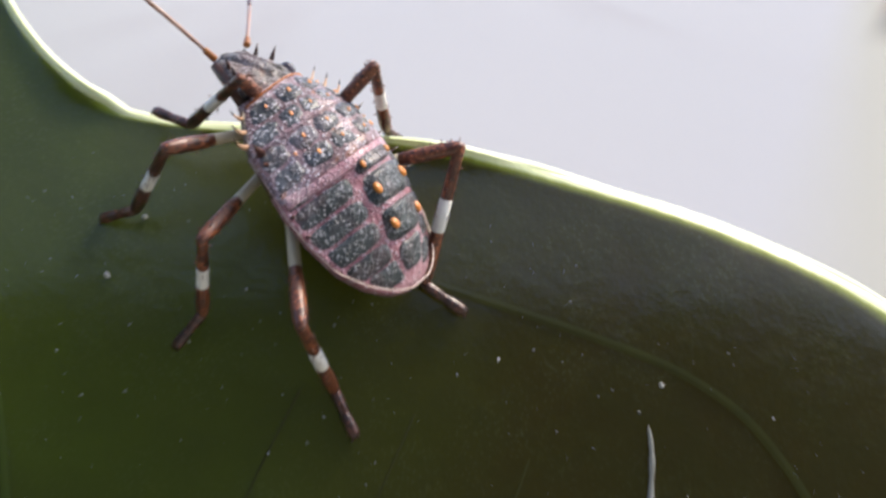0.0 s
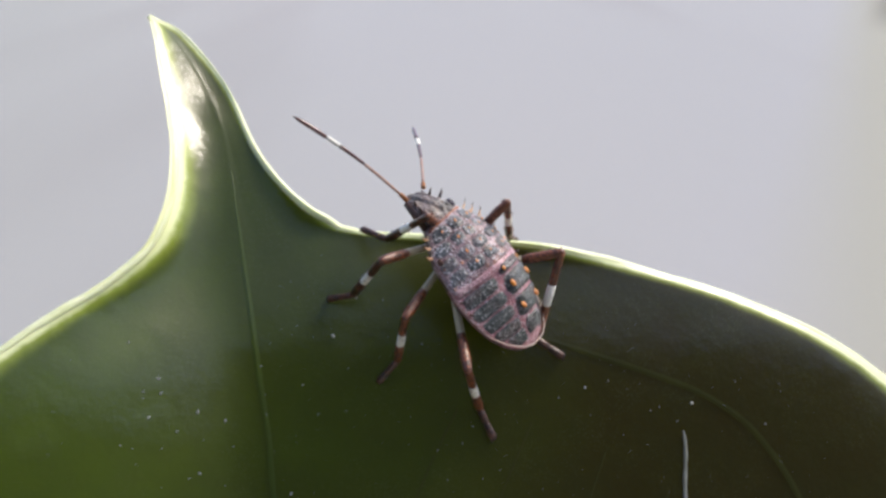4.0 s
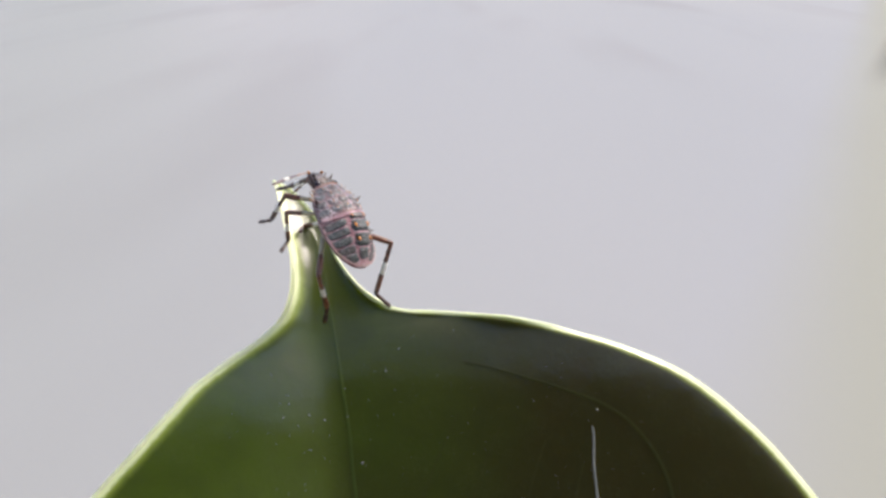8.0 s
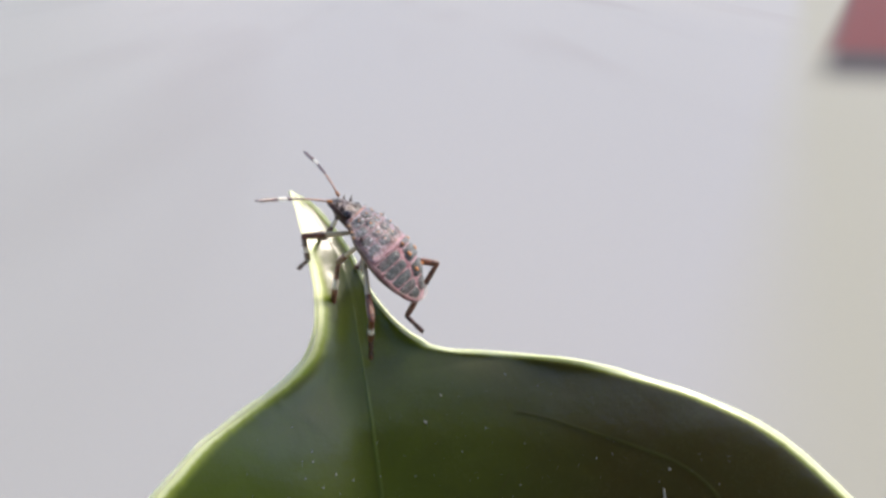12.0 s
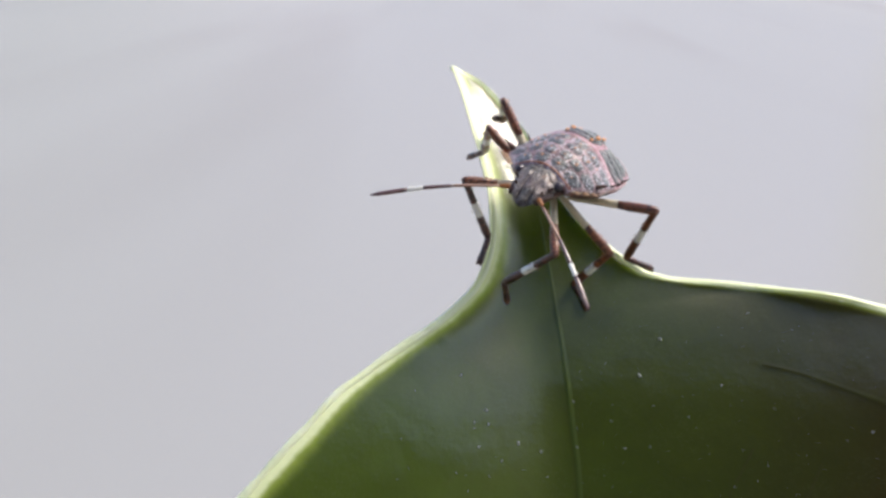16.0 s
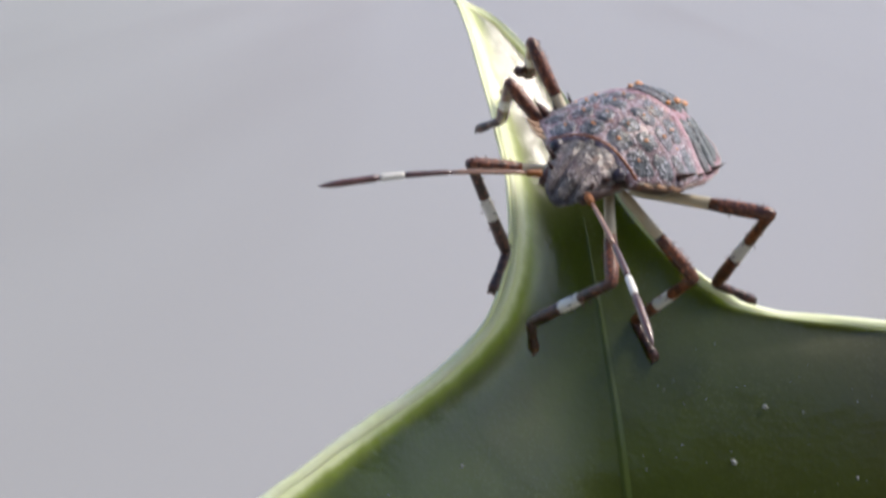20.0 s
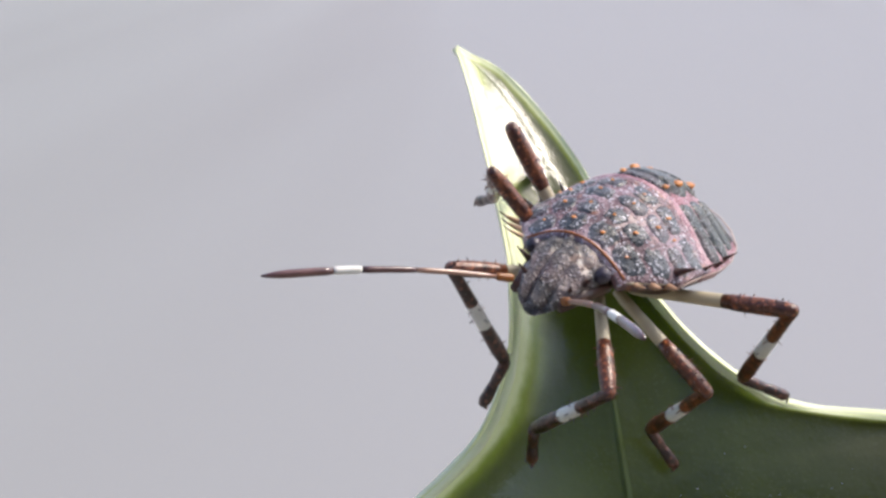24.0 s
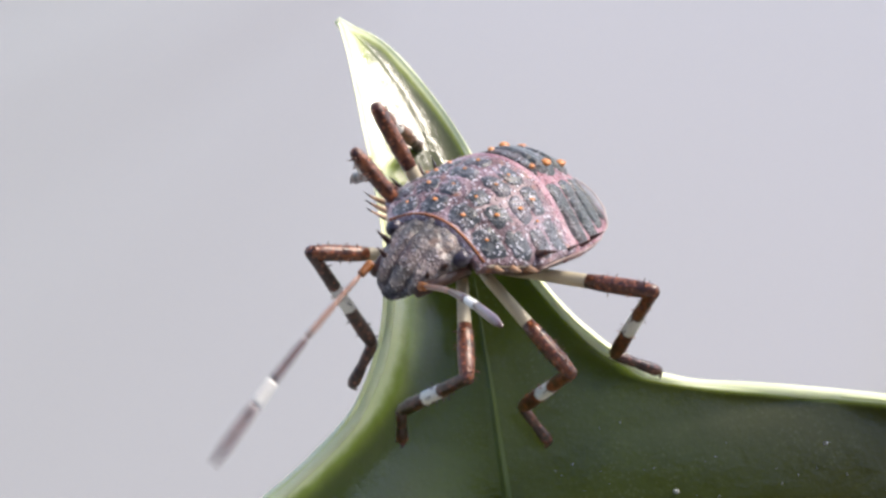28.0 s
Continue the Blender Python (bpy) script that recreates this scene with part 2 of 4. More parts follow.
def speckled_material(name, dark, light, per_cm, rough=0.32):
    """Leg cuticle: warm brown broken by small dark specks."""
    m, t, b = shader(name, rough, 0, 0.6)
    v = coords(t)
    c = ramp(t, noise_tex(t, v, per_cm * 0.3, 3), [(0.35, tuple(0.75 * x for x in light)), (0.65, light)])
    c = mix(t, ramp(t, noise_tex(t, v, per_cm, 3, 0.6), [(0.36, (1, 1, 1)), (0.58, (0, 0, 0))]), c, dark)
    c = mix(t, math_node(t, "MULTIPLY", ramp(t, noise_tex(t, v, per_cm * 0.36, 2, 0.5), [(0.44, (0, 0, 0)), (0.60, (1, 1, 1))]), 0.75), c, dark)
    flecks = ramp(t, cells(t, v, per_cm * 1.1), [(0.16, (1, 1, 1)), (0.34, (0, 0, 0))])
    c = mix(t, math_node(t, "MULTIPLY", flecks, 0.55), c, tuple(min(1.0, 2.6 * x + 0.02) for x in light))
    t.links.new(c, b.inputs["Base Color"])
    bump(t, b, noise_tex(t, v, per_cm * 1.5, 3), 0.003, 0.8)
    return m


BROWN = speckled_material("leg_brown", (0.046, 0.013, 0.008), (0.24, 0.075, 0.030), 70)
DARK = speckled_material("leg_dark", (0.018, 0.007, 0.006), (0.100, 0.032, 0.018), 60)
PALE = plain_material("leg_pale", (0.56, 0.47, 0.31), (0.76, 0.67, 0.48), 10, 0.4, 0.003, 0.5, ((0.7, 0.6, 0.42), 0.25))
WHITE = plain_material("leg_white", (0.74, 0.70, 0.62), (0.86, 0.84, 0.78), 10, 0.45, 0.003)
TAWNY = plain_material("antenna_tawny", (0.30, 0.15, 0.10), (0.46, 0.27, 0.19), 14, 0.35, 0.002, 0.5, ((0.5, 0.2, 0.06), 0.2), 1.0)
MAROON = plain_material("antenna_maroon", (0.070, 0.026, 0.026), (0.19, 0.080, 0.070), 20, 0.35, 0.002, 0.5, ((0.3, 0.1, 0.06), 0.15), 1.0)
AMBER = plain_material("antenna_amber", (0.26, 0.085, 0.018), (0.44, 0.17, 0.04), 14, 0.35, 0.002, 0.5, ((0.6, 0.25, 0.05), 0.2))
ORANGE = plain_material("gland_orange", (0.48, 0.14, 0.015), (0.70, 0.27, 0.045), 30, 0.3, 0.002)
RUST = plain_material("seam_rust", (0.30, 0.085, 0.025), (0.46, 0.16, 0.05), 40, 0.45, 0.003)
EYE = plain_material("eye_dark", (0.020, 0.016, 0.026), (0.060, 0.046, 0.064), 40, 0.15, 0.002)


def ground_material():
    """Pale concrete with soft mottling, a sandy verge on one side and a long dark red streak that stands in for a
    blurred upright object.
    """
    m, t, b = shader("pale_concrete", 0.9, 0, 0.2)
    v = coords(t)
    sep = t.nodes.new("ShaderNodeSeparateXYZ")
    t.links.new(v, sep.inputs[0])

    brushed = t.nodes.new("ShaderNodeCombineXYZ")
    t.links.new(sep.outputs["X"], brushed.inputs[0])
    t.links.new(math_node(t, "MULTIPLY", sep.outputs["Y"], 0.10), brushed.inputs[1])

    def soft(per_metre, detail):
        n = t.nodes.new("ShaderNodeTexNoise")
        n.inputs["Scale"].default_value = per_metre
        n.inputs["Detail"].default_value = detail
        t.links.new(brushed.outputs[0], n.inputs["Vector"])
        return n.outputs["Fac"]

    def spread(x, lo, hi):
        r = t.nodes.new("ShaderNodeMapRange")
        r.interpolation_type = "SMOOTHSTEP"
        r.inputs["From Min"].default_value = lo
        r.inputs["From Max"].default_value = hi
        t.links.new(x, r.inputs["Value"])
        return r.outputs["Result"]

    def slant(kx, ky, k0):
        """A distance across the ground, square to a straight line."""
        return math_node(t, "ADD", math_node(t, "ADD", math_node(t, "MULTIPLY", sep.outputs["X"], kx), math_node(t, "MULTIPLY", sep.outputs["Y"], ky)), k0)

    def inverse(x):
        return math_node(t, "SUBTRACT", 1.0, x)

    c = ramp(t, soft(2.6, 1), [(0.3, (0.260, 0.262, 0.273)), (0.7, (0.288, 0.284, 0.287))])
    c = mix(t, math_node(t, "MULTIPLY", spread(soft(7.0, 2), 0.48, 0.72), 0.34), c, (0.205, 0.192, 0.195))
    c = mix(t, math_node(t, "MULTIPLY", inverse(spread(slant(0.97, 0.22, 0.0), -0.14, 0.14)), 0.5), c, (0.226, 0.236, 0.224))
    c = mix(t, math_node(t, "MULTIPLY", spread(slant(0.952, -0.305, -0.012), -0.022, 0.026), 0.9), c, (0.252, 0.248, 0.208))
    across = math_node(t, "ABSOLUTE", slant(0.9375, -0.348, -0.036))
    length = slant(0.348, 0.9375, 0.0)
    strip = inverse(spread(across, 0.026, 0.062))
    dark = math_node(t, "MULTIPLY", strip, spread(length, 0.78, 1.06))
    c = mix(t, dark, c, (0.035, 0.028, 0.032))
    c = mix(t, math_node(t, "MULTIPLY", strip, spread(length, 1.02, 1.30)), c, (0.11, 0.024, 0.026))
    t.links.new(c, b.inputs["Base Color"])
    return m


GROUND = ground_material()

# ---- mesh helpers: all measures below are centimetres ----
RIGHT = Vector((1, 0, 0))
RISE = Vector((0, 0.2588, 0.9659))
AWAY = Vector((0, 0.9659, -0.2588))


def part(name, bm, material, parent=None, label="", smooth=True):
    me = bpy.data.meshes.new(name)
    bmesh.ops.scale(bm, vec=(CM, CM, CM), verts=bm.verts)
    bm.normal_update()
    bm.to_mesh(me)
    bm.free()
    for p in me.polygons:
        p.use_smooth = smooth
    me.materials.append(material)
    ob = new(name, me)
    ob.parent = parent
    if label:
        tagged(ob, label)
    return ob


def sheet(bm, rows, closed=False):
    """Quads over rows of points; closed joins the last of each row to its first."""
    made = [[bm.verts.new(p) for p in row] for row in rows]
    for a, b in zip(made, made[1:]):
        n = len(a)
        for i in range(n if closed else n - 1):
            j = (i + 1) % n
            bm.faces.new((a[i], a[j], b[j], b[i]))
    return made


def tube(bm, path, radii, sides=10, flat=1.0, up=Vector((0, 0, 1))):
    """A capped tube along a path; flat squeezes it along up."""
    pts = [Vector(p) for p in path]
    rows = []
    for i, p in enumerate(pts):
        d = (pts[min(i + 1, len(pts) - 1)] - pts[max(i - 1, 0)]).normalized()
        side = d.cross(up)
        side = side.normalized() if side.length > 1e-4 else d.cross(Vector((0, 1, 0))).normalized()
        top = side.cross(d).normalized()
        rows.append([p + radii[i] * (math.cos(a) * side + flat * math.sin(a) * top) for a in (2 * math.pi * k / sides for k in range(sides))])
    made = sheet(bm, rows, True)
    bm.faces.new(list(reversed(made[0])))
    bm.faces.new(made[-1])


def ball(bm, centre, size, seg=12, ring=8):
    m = Matrix.Translation(centre) @ Matrix.Diagonal((*size, 1))
    bmesh.ops.create_uvsphere(bm, u_segments=seg, v_segments=ring, radius=1.0, matrix=m)


def spike(bm, base, tip, radius, sides=6):
    b, t = Vector(base), Vector(tip)
    mid = b.lerp(t, 0.55)
    tube(bm, [b, mid, t], [radius, radius * 0.55, radius * 0.06], sides)


def curve_points(ctrl, n):
    """A smooth line of n points through the control points."""
    c = [Vector(p) for p in ctrl]
    out = []
    for k in range(n):
        x = k / (n - 1) * (len(c) - 1)
        i = min(int(x), len(c) - 2)
        f = x - i
        p0, p1, p2, p3 = c[max(i - 1, 0)], c[i], c[i + 1], c[min(i + 2, len(c) - 1)]
        out.append(0.5 * (2 * p1 + (p2 - p0) * f + (2 * p0 - 5 * p1 + 4 * p2 - p3) * f * f + (3 * p1 - p0 - 3 * p2 + p3) * f ** 3))
    return out


# ---- ground ----
bm = bmesh.new()
sheet(bm, [[Vector((x, y, -7)) for x in (-400000, -300, 0, 300, 400000)] for y in (-400000, -300, 0, 300, 400000)])
ground = tagged(part("ground", bm, GROUND, None, "", False), "pale grey mottled concrete ground with a sandy verge, below the leaf", "ground", "", "structure")

# unseen dark wall added behind the camera to darken the leaf's reflections
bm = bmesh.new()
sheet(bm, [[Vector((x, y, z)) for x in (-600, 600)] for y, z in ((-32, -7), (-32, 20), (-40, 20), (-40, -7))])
wall = tagged(part("unseen_dark_wall", bm, plain_material("dark_wall", (0.030, 0.030, 0.022), (0.060, 0.055, 0.042), 0.05, 0.85, 0.05), None, "", False), "unseen dark wall added behind the camera for the leaf to reflect", "wall", "", "structure")

# ---- leaf ----
RIGHT_EDGE = [(-0.770, 1.276), (-0.630, 1.203), (-0.445, 0.982), (-0.310, 0.724), (-0.171, 0.548), (-0.028, 0.441), (0.088, 0.387), (0.395, 0.359), (0.804, 0.325), (1.207, 0.226),
              (1.606, 0.097), (2.002, -0.097), (2.359, -0.389), (2.652, -0.702), (2.924, -1.092), (3.089, -1.609), (2.945, -2.406), (2.400, -3.400), (1.300, -4.300), (0.200, -4.900)]
LEFT_EDGE = [(-0.770, 1.276), (-0.729, 1.166), (-0.691, 1.037), (-0.643, 0.867), (-0.606, 0.702), (-0.603, 0.511), (-0.662, 0.338), (-0.787, 0.213), (-0.961, 0.093), (-1.140, -0.046),
             (-1.277, -0.196), (-1.420, -0.362), (-1.574, -0.533), (-1.710, -0.693), (-1.832, -0.873), (-1.996, -1.354), (-2.057, -2.195), (-1.750, -3.300), (-0.850, -4.300), (0.040, -4.900)]
MIDDLE = [(-0.770, 1.276), (-0.645, 1.160), (-0.525, 0.980), (-0.430, 0.770), (-0.390, 0.600), (-0.370, 0.480), (-0.355, 0.400), (-0.330, 0.250), (-0.305, 0.100), (-0.285, -0.050),
          (-0.265, -0.200), (-0.240, -0.380), (-0.225, -0.600), (-0.205, -0.800), (-0.185, -1.050), (-0.140, -1.600), (-0.080, -2.400), (0.000, -3.400), (0.080, -4.300), (0.120, -4.900)]
FLAT = [(p[0], p[1], 0) for p in MIDDLE]
MID_LINE = curve_points(FLAT, 240)
MID_V = np.array([p.y for p in MID_LINE])[::-1]
MID_U = np.array([p.x for p in MID_LINE])[::-1]


# how far each edge bends away from the plain fold, by height along the leaf
RIGHT_LIFT = [(1.279, 0.003), (1.203, -0.012), (0.982, -0.034), (0.724, -0.057), (0.548, -0.073), (0.441, -0.079), (0.387, -0.074), (0.359, -0.084), (0.325, -0.075), (0.226, -0.059), (0.097, -0.045), (-0.097, -0.034), (-0.389, -0.027), (-0.702, -0.024), (-1.092, -0.026), (-1.609, -0.029), (-2.406, -0.032)]
LEFT_LIFT = [(1.274, 0.007), (1.166, -0.018), (1.037, -0.034), (0.867, -0.036), (0.702, -0.031), (0.511, -0.019), (0.338, -0.001), (0.213, 0.023), (0.093, 0.038), (-0.046, 0.05), (-0.196, 0.049), (-0.362, 0.047), (-0.533, 0.044), (-0.693, 0.041), (-0.873, 0.038), (-1.354, 0.035), (-2.195, 0.033)]


def by_height(table, v):
    """The table's value at a height, eased over a short stretch so that the blade has no creases."""
    hs, xs = [p[0] for p in reversed(table)], [p[1] for p in reversed(table)]
    return sum(w * float(np.interp(v + d, hs, xs)) for d, w in ((-0.08, 0.1), (-0.04, 0.2), (0, 0.4), (0.04, 0.2), (0.08, 0.1)))


EDGE_U = {k: [(p.y, p.x) for p in curve_points([(a, b, 0) for a, b in e], 160)] for k, e in ((1, RIGHT_EDGE), (-1, LEFT_EDGE))}


ROUNDING = 0.22


def leaf_depth(u, v):
    s = u - float(np.interp(v, MID_V, MID_U))
    lean = 0.14 * (v + math.hypot(v, 0.16)) + 0.16 * (v - 0.65 + math.hypot(v - 0.65, 0.22)) - 0.30 * max(0.0, v - 0.82) ** 2
    k = min(1.0, max(0.0, (v - 0.42) / 0.50))
    fold = 0.61 * (1 - 0.37 * k * k * (3 - 2 * k))
    side = 1 if s > 0 else -1
    width = abs(by_height(EDGE_U[side], v) - u + s) + 0.02
    lift = by_height(RIGHT_LIFT if s > 0 else LEFT_LIFT, v) * min(1.1, abs(s) / width) ** 5
    tip = min(1.0, max(0.0, (v - 0.70) / 0.25))
    tip *= tip * (3 - 2 * tip)
    if s > 0:
        neck = min(1.0, max(0.0, v / 0.4))
        return -0.04 + lean + lift + 0.12 * s - 0.032 * neck * neck * (3 - 2 * neck) * (1 - math.exp(-s / 0.3)) + 0.28 * tip * width * (1 - math.exp(-s / (0.5 * width)))
    r = ROUNDING * (1 - 0.97 * tip)
    bent = (math.hypot(s, r) - r) * width / (math.hypot(width, r) - r)
    flat = math.exp(-((v - 0.36) / 0.33) ** 2)
    bent += flat * (width * (-s / width) ** 3 - bent)
    return -0.04 + lean + lift - fold * (1 - math.exp(-bent / 0.6)) - 0.20 * max(0.0, -s - 0.4) ** 1.4


def on_leaf(u, v, proud=0.0, curl=0.0):
    return RIGHT * u + RISE * v + AWAY * (leaf_depth(u, v) + curl - proud)


def curl_at(gap, width, side):
    """How far the margin bends back, by its distance from the edge."""
    return min(1.0, width / 0.8) ** 1.6 * (0.070 * math.exp(-gap / 0.30) + 0.022 * math.exp(-gap / 0.04) if side > 0 else 0.012 * math.exp(-gap / 0.28))


ROWS_N, ACROSS, THICK = 170, 26, 0.022
lines = {k: curve_points([(p[0], p[1], 0) for p in e], ROWS_N) for k, e in (("r", RIGHT_EDGE), ("l", LEFT_EDGE), ("m", MIDDLE))}


def blade_rows(proud):
    rows = []
    for i in range(1, ROWS_N - 1):
        m = lines["m"][i]
        row = []
        for side in (-1, 1):
            e = lines["l" if side < 0 else "r"][i]
            width = (e - m).length
            qs = [1 - (1 - k / ACROSS) ** 1.7 for k in range(ACROSS + 1)]
            half = []
            for q in qs:
                p = m.lerp(e, q)
                half.append(on_leaf(p.x, p.y, proud, curl_at((1 - q) * width, width, side)))
            row += list(reversed(half)) if side < 0 else half[1:]
        rows.append(row)
    return rows


leaf = new("leaf")
leaf.location = on_leaf(0.12, -4.9) * CM
tagged(leaf, "glossy dark green leaf with pale margin and curved pointed tip", "leaf")
shift = -on_leaf(0.12, -4.9)


def leaf_part(name, bm, material, label="", parent=None):
    bmesh.ops.translate(bm, vec=shift, verts=bm.verts)
    return part(name, bm, material, parent or leaf, label)


bm = bmesh.new()
front, back = blade_rows(THICK / 2), blade_rows(-THICK / 2)
fv, bv = sheet(bm, front), sheet(bm, back)
bmesh.ops.reverse_faces(bm, faces=[f for f in bm.faces if f.verts[0] in {v for r in bv for v in r}])
for i in range(len(fv) - 1):
    for j in (0, -1):
        bm.faces.new((fv[i][j], fv[i + 1][j], bv[i + 1][j], bv[i][j]))
bmesh.ops.recalc_face_normals(bm, faces=bm.faces)
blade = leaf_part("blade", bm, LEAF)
gaps = []
for i in range(1, ROWS_N - 1):
    wl, wr = (lines["l"][i] - lines["m"][i]).length, (lines["r"][i] - lines["m"][i]).length
    falls = [(1 - k / ACROSS) ** 1.7 for k in range(ACROSS + 1)]
    gaps += [wl * q * (0.8 + 0.9 * max(0, 1 - wl / 0.3)) for q in reversed(falls)] + [wr * q * (1.15 + 2.5 * max(0, 1 - wr / 0.4)) for q in falls[1:]]
blade.data.attributes.new("margin_gap", "FLOAT", "POINT").data.foreach_set("value", gaps + gaps)

for side, key in (("r", "right"), ("l", "left")):
    path, rad = [], []
    for i in range(ROWS_N):
        e, m = lines[side][i], lines["m"][i]
        w = (e - m).length
        t = min(1.0, max(0.0, i - 8) / 40)
        r = (0.009 + 0.007 * t if side == "r" else 0.009 + 0.006 * t)
        e = e.lerp(m, min(0.5, 0.85 * r / max(w, 0.02)))
        wave = 0.006 * noise.noise(Vector((i * 0.23, 9.3 if side == "r" else 4.4, 0)))
        path.append(on_leaf(e.x, e.y + wave, 0.0, curl_at(0, w, 1 if side == "r" else -1)))
        rad.append(r * (1 + 0.16 * noise.noise(Vector((i * 0.31, 3.1 if side == "r" else 7.7, 0)))))
    bm = bmesh.new()
    tube(bm, path, rad, 10, 1.0, AWAY)
    leaf_part("margin", bm, MARGIN, "pale yellow-green thickened leaf margin")

def rib(pts, radii, proud):
    """A low rounded ridge that runs along the blade."""
    bm = bmesh.new()
    rows = []
    for i, p in enumerate(pts):
        a, b = pts[max(i - 1, 0)], pts[min(i + 1, len(pts) - 1)]
        across = Vector((b.y - a.y, a.x - b.x, 0)).normalized()
        row = []
        for k in range(-4, 5):
            q = p + across * radii[i] * k / 4
            row.append(on_leaf(q.x, q.y, THICK / 2 - 0.0004 + proud * 0.5 * (1 + math.cos(math.pi * k / 4))))
        rows.append(row)
    sheet(bm, rows)
    bmesh.ops.recalc_face_normals(bm, faces=bm.faces)
    return bm


path = lines["m"][34:]
leaf_part("midrib", rib(path, [0.002 + 0.022 * min(1, i / 80) for i in range(len(path))], 0.0016), MIDRIB, "raised lighter green midrib")


def vein(ctrl, r0, r1):
    pts = curve_points([(u, v, 0) for u, v in ctrl], 60)
    leaf_part("vein", rib(pts, [r0 + (r1 - r0) * i / 59 for i in range(60)], 0.0006), VEIN)


vein([(0.50, 0.050), (0.66, 0.015), (0.86, -0.05), (1.17, -0.155), (1.42, -0.26), (1.62, -0.42), (1.80, -0.72), (1.9, -1.2)], 0.010, 0.013)
for u0, v0, u1, v1 in ((0.12, -1.15, 0.46, -0.28), (0.44, -1.20, 0.74, -0.34), (0.80, -1.25, 1.02, -0.46), (1.10, -1.45, 1.26, -0.62)):
    vein([(u0, v0), (u0 + 0.26 * (u1 - u0), v0 + 0.34 * (v1 - v0)), (u0 + 0.62 * (u1 - u0), v0 + 0.70 * (v1 - v0)), (u1, v1)], 0.006, 0.003)

bm = bmesh.new()
pts = curve_points([(1.322, -0.385, 0), (1.330, -0.46, 0), (1.326, -0.62, 0), (1.338, -0.78, 0), (1.362, -1.05, 0), (1.372, -1.25, 0)], 50)
tube(bm, [on_leaf(p.x, p.y, 0.012) for p in pts], [(0.0025 + 0.0045 * min(1, i / 10)) * (1 + 0.3 * noise.noise(Vector((i * 0.4, 1, 2)))) for i in range(50)], 8, 0.4, AWAY)
leaf_part("scratch", bm, SCAR, "long pale grey scratch in the leaf surface")

bm = bmesh.new()
tube(bm, [on_leaf(0.12, -4.85), Vector((0.16, -1.5, -5.2)), Vector((0.22, -1.5, -5.8)), Vector((0.24, -1.45, -6.4)), Vector((0.25, -1.4, -7.05))], [0.06, 0.08, 0.10, 0.11, 0.13], 12)
leaf_part("stem", bm, TWIG, "thin brown-green stem that carries the leaf")

# white dust specks scattered over the blade
rng = random.Random(11)
bm = bmesh.new()


def speck(u, v, r, k=1.0):
    c = on_leaf(u, v, THICK / 2 + r * 0.3)
    m = Matrix.Translation(c) @ Euler((rng.uniform(-0.4, 0.4), rng.uniform(-1, 1), 0)).to_matrix().to_4x4() @ Matrix.Diagonal((r, r * 0.5, r * k, 1))
    bmesh.ops.create_icosphere(bm, subdivisions=1, radius=1.0, matrix=m)


for _ in range(95):
    u, v = rng.uniform(-0.95, 2.0), rng.uniform(-1.3, 0.25)
    if u < -0.62 and v > 0.1 or u > 1.2 and v > 0 or u < -0.6 - 1.2 * (0.3 - v) or u > 0.2 + 2.4 * (0.4 - v):
        continue
    speck(u, v, rng.choice((0.0015, 0.002, 0.002, 0.003)), rng.uniform(0.8, 2.2))
for _ in range(260):
    u, v = rng.uniform(-0.25, 1.9), rng.uniform(-0.9, 0.3)
    if u > 0.3 + 2.2 * (0.42 - v):
        continue
    speck(u, v, rng.choice((0.0010, 0.0012, 0.0016)), rng.uniform(0.8, 1.6))
for _ in range(45):
    a = rng.gauss(-0.45, 0.16)
    speck(a, rng.uniform(-1.2, -0.1), rng.choice((0.0025, 0.003, 0.0045)), rng.uniform(0.8, 2))
dust = part("dust", bm, DUST)
tagged(dust, "tiny white dust specks scattered over the leaf", "dust", "", "stuff")

# the larger white grains, one by one
for u, v, r, k in ((0.0, 0.0, 0.0065, 1.5), (0.084, 0.142, 0.0075, 1.0), (1.356, -0.282, 0.007, 1.0)):
    bm = bmesh.new()
    speck(u, v, r, k)
    for vert in bm.verts:
        vert.co += 0.25 * r * noise.noise_vector(vert.co * 140)
    tagged(part("grain", bm, DUST), "small white grain lying on the leaf", "grain", "grains on the leaf")

# ---- shield bug: x ahead, y to its left, z up ----
WIDTH_X = [-0.352, -0.344, -0.32, -0.28, -0.22, -0.13, -0.05, 0.0, 0.05, 0.10, 0.13, 0.16, 0.215]
WIDTH_Y = [0.004, 0.056, 0.101, 0.148, 0.190, 0.214, 0.217, 0.208, 0.202, 0.198, 0.183, 0.159, 0.116]
TOP_X = [-0.352, -0.31, -0.25, -0.17, -0.09, 0.0, 0.08, 0.15, 0.215]
TOP_Z = [0.052, 0.084, 0.124, 0.162, 0.177, 0.178, 0.165, 0.140, 0.108]


def half_width(x):
    return float(np.interp(x, WIDTH_X, WIDTH_Y))


def shell(x, f, proud=0.0):
    """A point of the back: f runs from -1 (its right edge) to 1 (its left edge)."""
    w, top, edge = half_width(x), float(np.interp(x, TOP_X, TOP_Z)), 0.052
    k = min(1.0, max(0.0, (0.06 - x) / 0.16))
    z = edge + (top - edge) * (1 - min(1.0, abs(f)) ** (2.2 + 0.1 * k)) ** (1.2 + 0.45 * k)
    return Vector((x, w * f, z + proud))


bug = new("shield_bug")
tagged(bug, "spiny grey-pink shield bug with orange dots and white-banded brown legs", "insect")


